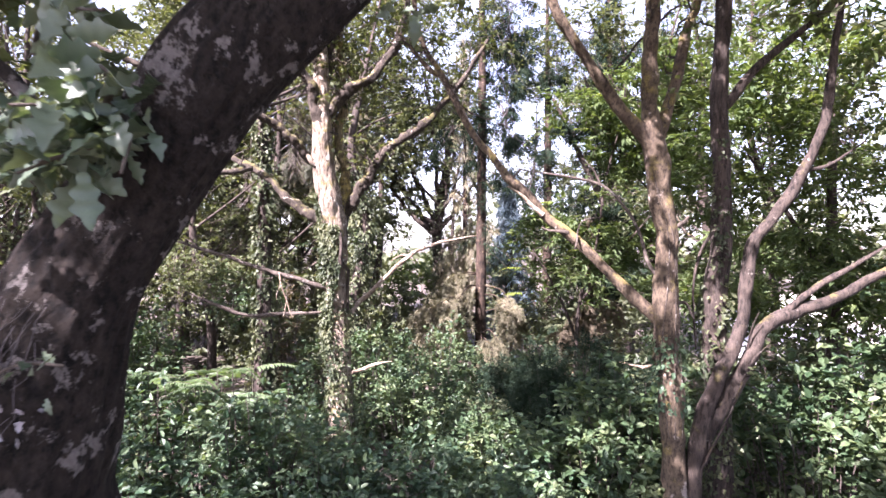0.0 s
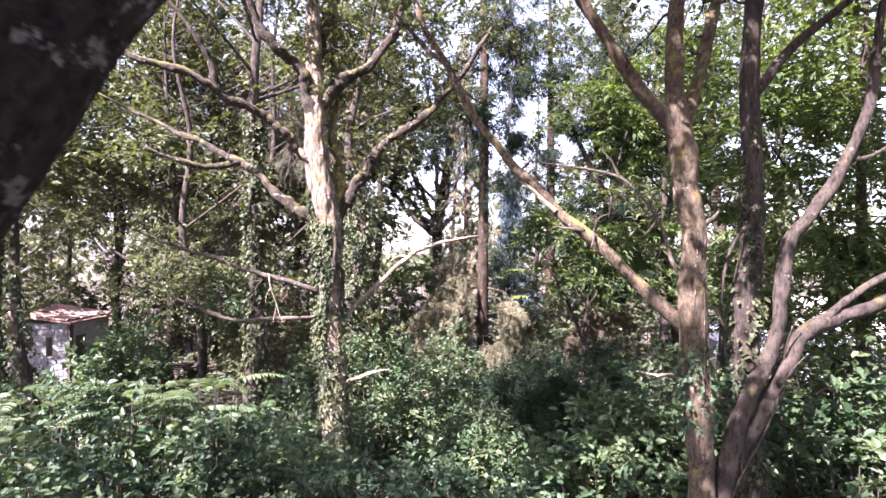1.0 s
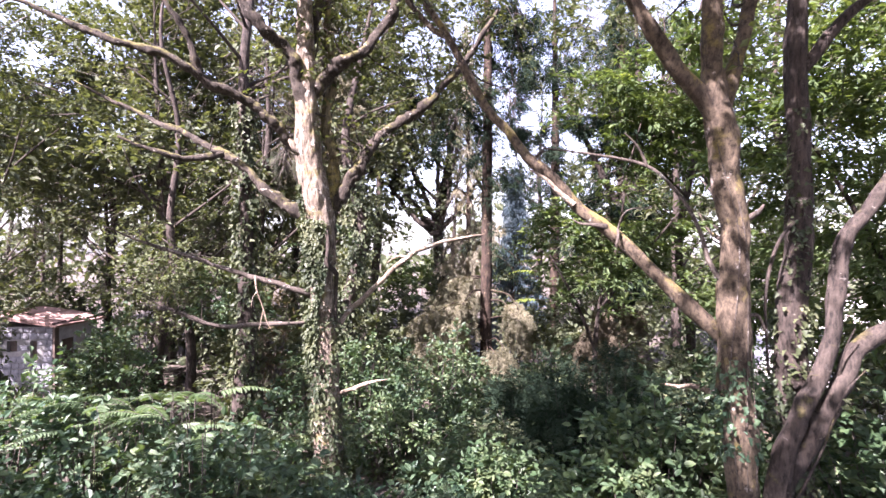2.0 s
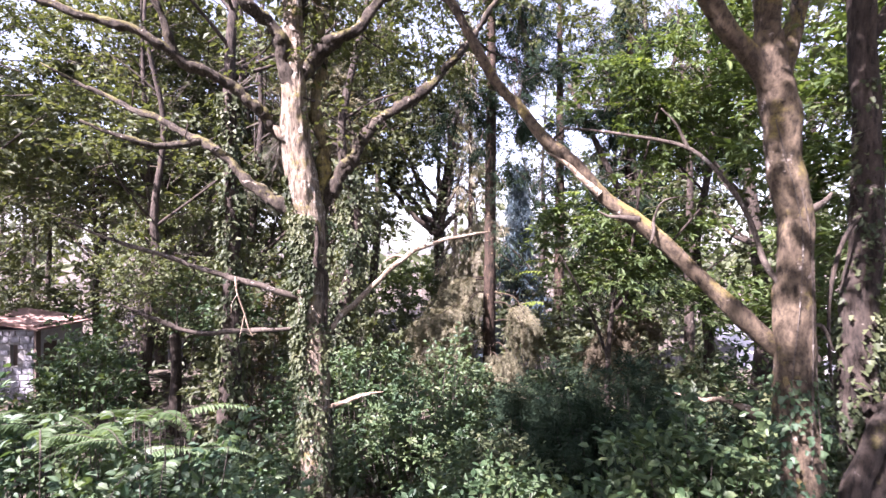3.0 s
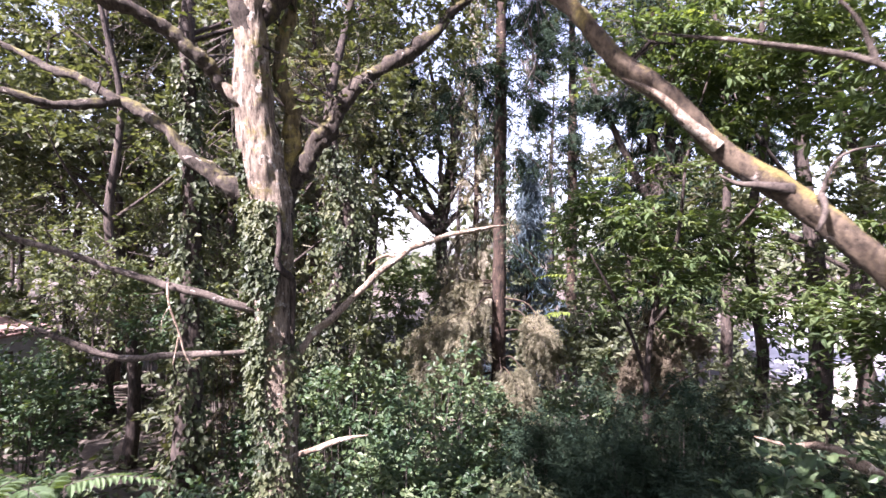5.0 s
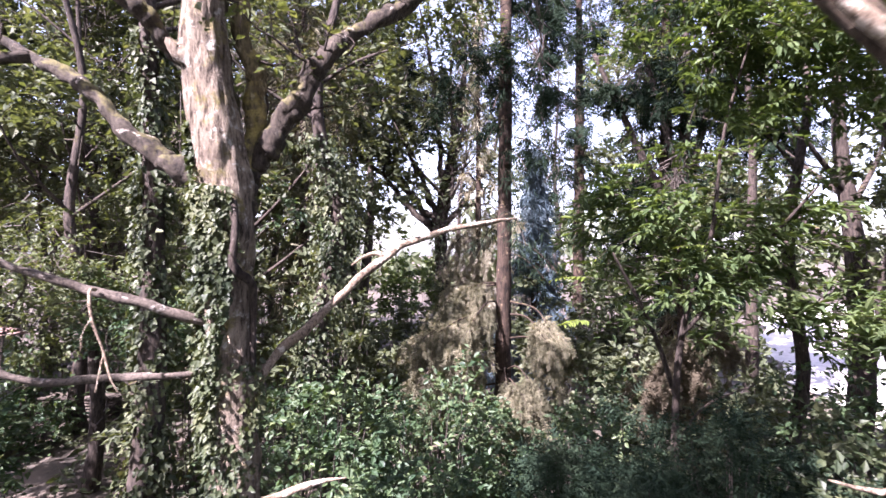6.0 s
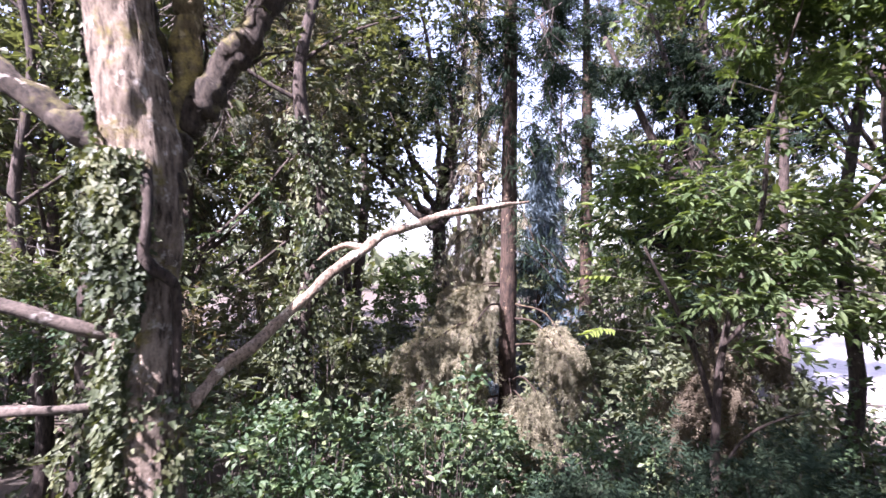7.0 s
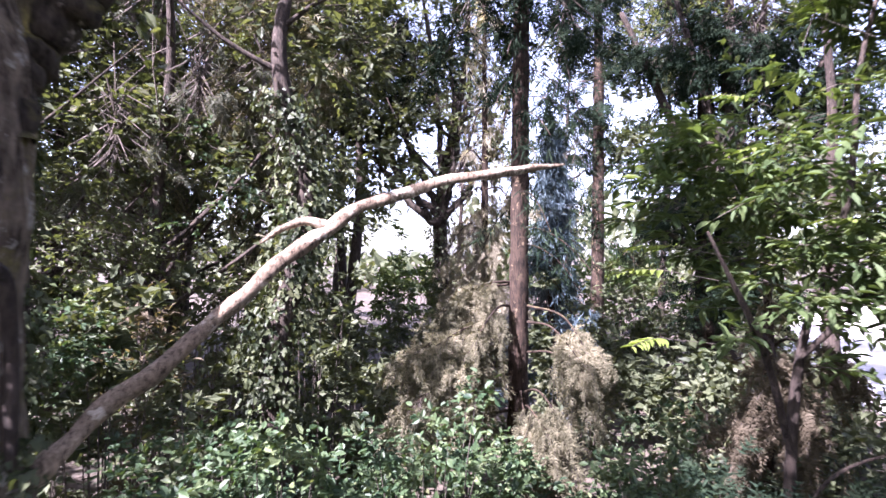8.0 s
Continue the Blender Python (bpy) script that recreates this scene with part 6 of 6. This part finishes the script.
for i, (x, y, h) in enumerate([(-5.4, 8.3, 1.8), (-4.4, 8.5, 1.8), (-3.3, 8.4, 1.85), (-2.6, 8.0, 1.7), (-4.9, 7.2, 1.9), (-4.0, 7.6, 2.05), (-1.9, 7.6, 1.45), (-3.0, 7.6, 2.0)]):
    make_bracken(460 + i, x, y, h)
# Broad-leaved thicket beside the leaning tree
for i, (x, y, w, d, h) in enumerate([(4.6, 7.0, 1.3, 1.1, 2.5), (6.2, 7.6, 1.4, 1.2, 2.7), (5.4, 5.8, 1.2, 1.0, 2.1), (3.9, 8.6, 1.2, 1.0, 2.2), (4.1, 5.0, 1.0, 0.9, 1.4), (7.6, 6.6, 1.3, 1.2, 2.5), (2.6, 8.3, 1.2, 1.0, 2.0), (1.9, 7.4, 1.0, 0.9, 1.5), (2.9, 4.7, 0.9, 0.8, 1.1)]):
    shrub("leafy_shrub", 230 + i, x, y, w, d, h, 3400, 0.115, LEAF_SHRUB, OVAL, "thick shrub with broad glossy green leaves", "shrub", "broad-leaved shrubs", True)
# Understorey between the trunks
for i, (x, y, w, d, h) in enumerate([(-0.1, 12.4, 1.1, 0.9, 1.5), (0.95, 11.2, 0.8, 0.7, 0.85), (0.6, 13.6, 0.9, 0.8, 0.85), (0.7, 8.9, 0.9, 0.8, 1.0), (-0.6, 11.4, 1.0, 0.9, 1.5), (-0.3, 13.8, 1.2, 1.0, 2.4), (4.3, 10.8, 1.3, 1.1, 2.1), (-2.9, 11.4, 1.1, 1.0, 0.8), (-2.6, 14.0, 1.0, 0.9, 2.2),
                                     (-4.9, 10.8, 1.0, 0.9, 0.7), (2.4, 14.6, 1.2, 1.0, 2.2), (3.8, 14.2, 1.2, 1.0, 2.4), (5.6, 13.6, 1.3, 1.1, 2.2), (0.0, 15.6, 1.2, 1.0, 2.2), (-1.6, 13.0, 1.0, 0.9, 2.3), (0.4, 9.6, 1.0, 0.9, 1.0),
                                      (-11.2, 14.2, 1.0, 0.8, 1.9), (-7.7, 12.1, 1.1, 0.8, 1.2), (-6.7, 12.9, 0.9, 0.8, 2.95), (-9.0, 11.4, 1.1, 0.9, 1.7), (-9.3, 18.0, 0.9, 0.7, 1.9), (-9.6, 16.9, 0.6, 0.6, 1.3), (-10.4, 11.6, 1.3, 1.0, 1.5), (-12.6, 14.4, 1.3, 1.1, 1.3), (-2.0, 8.6, 0.9, 0.8, 0.9)]):
    # Shrubs in the hollow take ivy's darker colour, which carries the shade there
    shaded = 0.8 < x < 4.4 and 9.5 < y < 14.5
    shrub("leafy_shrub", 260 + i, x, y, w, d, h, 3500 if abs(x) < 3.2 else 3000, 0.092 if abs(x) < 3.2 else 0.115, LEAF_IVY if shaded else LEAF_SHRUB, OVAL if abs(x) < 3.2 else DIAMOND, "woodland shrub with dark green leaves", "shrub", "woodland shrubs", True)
# Near-black needled bushes that stand in for the hollow's deep shade
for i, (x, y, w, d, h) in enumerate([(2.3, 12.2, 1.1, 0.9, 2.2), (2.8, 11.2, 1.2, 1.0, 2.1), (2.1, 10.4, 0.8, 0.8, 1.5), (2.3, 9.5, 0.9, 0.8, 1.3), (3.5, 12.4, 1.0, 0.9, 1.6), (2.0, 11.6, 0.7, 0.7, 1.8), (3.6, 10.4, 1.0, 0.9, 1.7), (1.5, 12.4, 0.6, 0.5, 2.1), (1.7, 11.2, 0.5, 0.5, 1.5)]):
    shrub("yew_bush", 380 + i, x, y, w, d, h, 2300, 0.2, FIR_NEEDLES, FAN, "near-black needled bush standing in for deep shade", "shrub", "young yews")
# Tall thickets farther back
for i, (x, y, w, d, h) in enumerate([(-2.6, 18.6, 1.7, 1.3, 4.6), (-4.8, 18.8, 1.5, 1.2, 4.0), (-7.2, 22.2, 1.8, 1.4, 5.0), (-5.2, 22.5, 2.0, 1.5, 5.5), (-9.6, 23.0, 2.2, 1.6, 5.5), (-14.6, 18.0, 2.2, 1.6, 5.0), (-13.0, 26.0, 2.4, 1.6, 5.5), (-18.0, 23.0, 2.6, 1.8, 5.5), (-21, 27, 2.6, 2, 6),
                                     (0.2, 24.0, 1.4, 1.2, 3.2), (-2.0, 21.0, 1.2, 1.0, 2.4), (5.0, 21.0, 1.2, 1.0, 1.7), (6.3, 25.0, 1.3, 1.0, 2.0), (4.2, 25.4, 1.3, 1.0, 1.8), (-3.4, 24.4, 1.4, 1.2, 2.8), (-1.4, 19.0, 1.1, 0.9, 2.2), (-2.3, 28.0, 1.5, 1.2, 2.6), (2.7, 20.0, 1.2, 1.1, 3.2), (4.8, 18.0, 1.4, 1.2, 3.0), (6.6, 17.4, 1.2, 1.1, 1.6), (5.6, 25.5, 1.6, 1.4, 4.4), (9.6, 15.5, 1.3, 1.2, 2.2), (8.6, 12.2, 1.4, 1.2, 2.8), (11.2, 13.5, 1.4, 1.2, 2.4), (-8, 31, 2.8, 2, 6), (-15, 33, 3, 2, 6.5), (-12.6, 23.6, 1.6, 1.4, 4.6), (-14.0, 22.0, 1.4, 1.0, 3.4), (-8.4, 23.4, 1.4, 1.0, 3.6), (-15.2, 23.0, 2.2, 1.4, 4.4), (-17.6, 25.8, 2.4, 1.6, 5.2), (-10.6, 23.6, 1.6, 1.3, 4.2),  (11.5, 16.0, 1.8, 1.3, 4.8), (9.6, 13.5, 1.7, 1.2, 4.8), (6.9, 20.2, 1.4, 1.2, 3.0), (-4.4, 15.2, 1.2, 1.0, 3.6)]):
    shrub("thicket", 300 + i, x, y, w, d, h, 2200, 0.195, LEAF_FAR, DIAMOND, "tall leafy thicket between the tree trunks", "thicket", "thickets")
# Sunlit bushes past the wood
for i, (x, y, w, d, h) in enumerate([(-1.9, 36, 1.7, 1.4, 4.9), (6.6, 33, 2.4, 1.6, 4.6), (9.6, 38, 2.6, 2, 5.0), (3.2, 44, 2.6, 2, 4.6), (12.5, 33, 2.2, 1.8, 3.6)]):
    shrub("sunlit_bush", 340 + i, x, y, w, d, h, 4200, 0.26, LEAF_BRIGHT, DIAMOND, "pale green bush in full sun", "bush", "sunlit bushes")
# Low growth over the ground, run on unseen behind the camera against bounced light
def ground_cover():
    rng = np.random.default_rng(410)
    n = 34000
    x, y = rng.uniform(-15, 12, n), rng.uniform(-9, 22, n)
    bare = np.abs(x + 7.0 + 0.25 * (y - 13)) < 0.6 + 0.25 * np.sin(y)
    keep = (np.sin(1.3 * x + 0.6 * y) + np.sin(0.9 * y - 1.7 * x + 2) > rng.uniform(-2.2, 0.6, n)) & ~((y > 9) & (y < 17) & bare & (x < -4))
    x, y = x[keep], y[keep]
    z = terrain(x, y) + rng.uniform(0.02, 0.3, len(x))
    P = np.stack([x, y, z], 1)
    N = unit(rng.normal(size=P.shape) * 0.5 + np.array([0, 0, 1.0]))
    D = rng.normal(size=P.shape) * (1, 1, 0.3)
    ob = new("ground_cover", mesh_of("ground_cover", *leaves(P, D, N, rng.uniform(0.10, 0.26, len(P)), DIAMOND), LEAF_IVY, False))
    tagged(ob, "low green ivy and seedlings on the woodland floor", "ground cover", kind="stuff")


ground_cover()
# Woods in the distance
def far_wood():
    rng = np.random.default_rng(400)
    n = 13000
    a = rng.uniform(0, 2 * np.pi, n)
    R = rng.uniform(62, 92, n)
    x, y = R * np.sin(a), 8 + R * np.cos(a)
    tall = 8 + 3 * np.sin(9 * a) + 2 * np.sin(23 * a + 1)
    low = np.abs(a - 2 * np.pi * (a > np.pi) + 0.06) < 0.075
    tall = np.where(low, 3.6, tall)
    z = -0.6 + tall * rng.uniform(0, 1, n) ** 0.8
    P = np.stack([x, y, z], 1)
    N = unit(rng.normal(size=P.shape) + np.array([0, 0, 0.8]))
    ob = new("far_wood", mesh_of("far_wood", *leaves(P, rng.normal(size=P.shape), N, rng.uniform(1.0, 2.2, n), DIAMOND), LEAF_FAR, False))
    tagged(ob, "leafy woods in the distance", "woods", kind="stuff")


far_wood()
# Dry brown growth
for i, (x, y, w, d, h) in enumerate([(3.9, 15.6, 0.8, 0.7, 3.0), (-4.6, 16.6, 0.7, 0.6, 3.6)]):
    shrub("dry_shrub", 360 + i, x, y, w, d, h, 1500, 0.14, DRY_LEAF, LONG, "withered brown shrub with hanging dry leaves", "shrub", "dry shrubs")


# ---- the stone shed ----
def box(x0, x1, y0, y1, z0, z1):
    V = np.array([(x, y, z) for x in (x0, x1) for y in (y0, y1) for z in (z0, z1)], float)
    return V, np.array([(0, 1, 3, 2), (4, 6, 7, 5), (0, 4, 5, 1), (2, 3, 7, 6), (0, 2, 6, 4), (1, 5, 7, 3)])


def make_shed():
    rng = np.random.default_rng(21)
    t = thing("stone_shed", "small stone shed with a clay-tile roof and dark door", "shed")
    x0, x1, y0, y1, g = -13.5, -11.74, 18.7, 20.9, -0.8
    top = 1.4
    # front wall in upright strips round its two openings: x from, x to, sill, head
    holes = [(-13.13, -12.82, 0.64, 0.98), (-12.43, -12.22, 0.36, 0.98)]
    strips, x = [], x0
    for a, b, sill, head in holes:
        strips += [box(x, a, y0, y0 + 0.2, g, top), box(a, b, y0, y0 + 0.2, g, sill), box(a, b, y0, y0 + 0.2, head, top)]
        x = b
    wall = part("wall", joined(strips + [box(x, x1, y0, y0 + 0.2, g, top)]), MORTAR, t, "", False)
    part("wall", joined([box(x1 - 0.2, x1, y0 + 0.2, 19.08, g, top), box(x1 - 0.2, x1, 19.79, y1, g, top), box(x1 - 0.2, x1, 19.08, 19.79, 0.97, top)]), PLASTER, t, "whitewashed wall", False)
    part("wall", joined([box(x0, x0 + 0.2, y0 + 0.2, y1, g, top + 0.2), box(x0 + 0.2, x1 - 0.2, y1 - 0.2, y1, g, top)]), MORTAR, t, "", False)
    part("door", box(x1 - 0.14, x1 - 0.09, 19.085, 19.785, g, 0.965), DOOR_WOOD, t, "dark weathered door", False)
    # Dark strip in place of the shadow under the roof's corner
    part("post", box(x1 + 0.003, x1 + 0.07, y0 - 0.03, y0 + 0.16, g, top), DOOR_WOOD, t, "dark strip standing in for the corner's shadow", False)
    for a, b, sill, head in holes:
        part("window", box(a + 0.005, b - 0.005, y0 + 0.12, y0 + 0.14, sill + 0.005, head - 0.005), DOOR_WOOD, t, "dark window opening", False)
    V, F = box(x0 - 0.15, x1 + 0.22, y0 - 0.2, y1 + 0.15, 0, 0.06)
    slope = lambda x: 1.43 + (x1 - x) * 0.14
    V[:, 2] += slope(V[:, 0])
    roof = part("roof", (V, F), TILE, t, "", False)
    s = []
    th = np.linspace(0, math.pi, 6)
    for e in (0, 0.42):
        for a in th:
            s.append((e, 0.09 * math.cos(a), 0.055 * math.sin(a) + 0.02 * (1 - e)))
    tf = np.array([(i, i + 1, i + 7, i + 6) for i in range(5)])
    tile = mesh_of("tile", np.array(s), tf, TILE)
    for i in range(5):
        for j in range(14):
            x, y = x0 - 0.12 + i * 0.385, y0 - 0.1 + j * 0.18
            ob = new("tile", tile)
            ob.parent = roof
            ob.matrix_basis = pose(x + rng.normal() * 0.008, y + rng.normal() * 0.008, slope(x) + 0.062, 0, 8.0, rng.normal() * 2)
    blocks = []
    for k in range(5):
        V, F = box(-0.5, 0.5, -0.5, 0.5, -0.5, 0.5)
        bm = bmesh.new()
        vs = [bm.verts.new(v * rng.uniform(0.9, 1.05, 3)) for v in V]
        for f in F:
            bm.faces.new([vs[q] for q in f])
        bmesh.ops.bevel(bm, geom=list(bm.edges), offset=0.09, segments=1, affect="EDGES")
        bm.normal_update()
        me = bpy.data.meshes.new("stone")
        bm.to_mesh(me)
        bm.free()
        me.materials.append(STONE)
        blocks.append(me)
    z = g
    while z < top - 0.06:
        hh = rng.uniform(0.13, 0.21)
        x = x0
        while x < x1 - 0.05:
            ww = min(rng.uniform(0.17, 0.33), x1 - x)
            if not any(x + ww > a - 0.02 and x < b + 0.02 and z + hh > sill and z < head for a, b, sill, head in holes):
                ob = new("stone", blocks[int(rng.integers(5))])
                ob.parent = wall
                ob.matrix_basis = Matrix.Translation((x + ww / 2, y0 + 0.01, z + hh / 2)) @ Matrix.Diagonal((ww * 0.95, 0.09, min(hh, top - z) * 0.93, 1))
            x += ww
        z += hh


make_shed()


# ---- loose planks by the shed ----
def make_planks():
    rng = np.random.default_rng(23)
    t = thing("plank_stack", "weathered grey planks stacked on two bearers beside the shed", "planks")
    x0, y0 = -9.5, 20.2
    g = float(terrain(x0, y0))
    for k in range(2):
        part("bearer", box(x0 - 0.65 + 1.2 * k, x0 - 0.55 + 1.2 * k, y0 - 0.35, y0 + 0.35, g - 0.05, g + 0.1), DOOR_WOOD, t, "", False)
    V, F = box(-0.95, 0.95, -0.07, 0.07, -0.015, 0.015)
    plank = mesh_of("plank", V, F, GREY_WOOD, False)
    for k in range(24):
        ob = new("plank", plank)
        ob.parent = t
        ob.matrix_basis = pose(x0 + rng.normal() * 0.1, y0 - 0.24 + 0.16 * (k % 4) + rng.normal() * 0.01, g + 0.116 + 0.075 * (k // 4), rng.normal() * 1.5, 0, rng.normal() * 2)


make_planks()


def make_fallen_branch():
    t = thing("fallen_branch", "pale dead branch caught leaning in the shrubs", "branch")
    part("stem", limb([(5.3, 10.1, -0.35, 0.09), (5.0, 10.1, 0.6, 0.085), (4.6, 10.1, 1.15, 0.075), (4.1, 10.1, 1.5, 0.06), (3.8, 10.1, 1.62, 0.045), (3.5, 10.12, 1.62, 0.03), (3.1, 10.15, 1.72, 0.008)], 12, 0.05, 0.12, 181, True, 0.0, 0.25), DEAD_WOOD, t)
    part("side_twig", limb([(3.8, 10.1, 1.6, 0.016), (3.78, 10.05, 1.76, 0.012), (3.7, 10.0, 1.88, 0.004)], 7, 0.04, 0.12, 182), DEAD_WOOD, t)


make_fallen_branch()
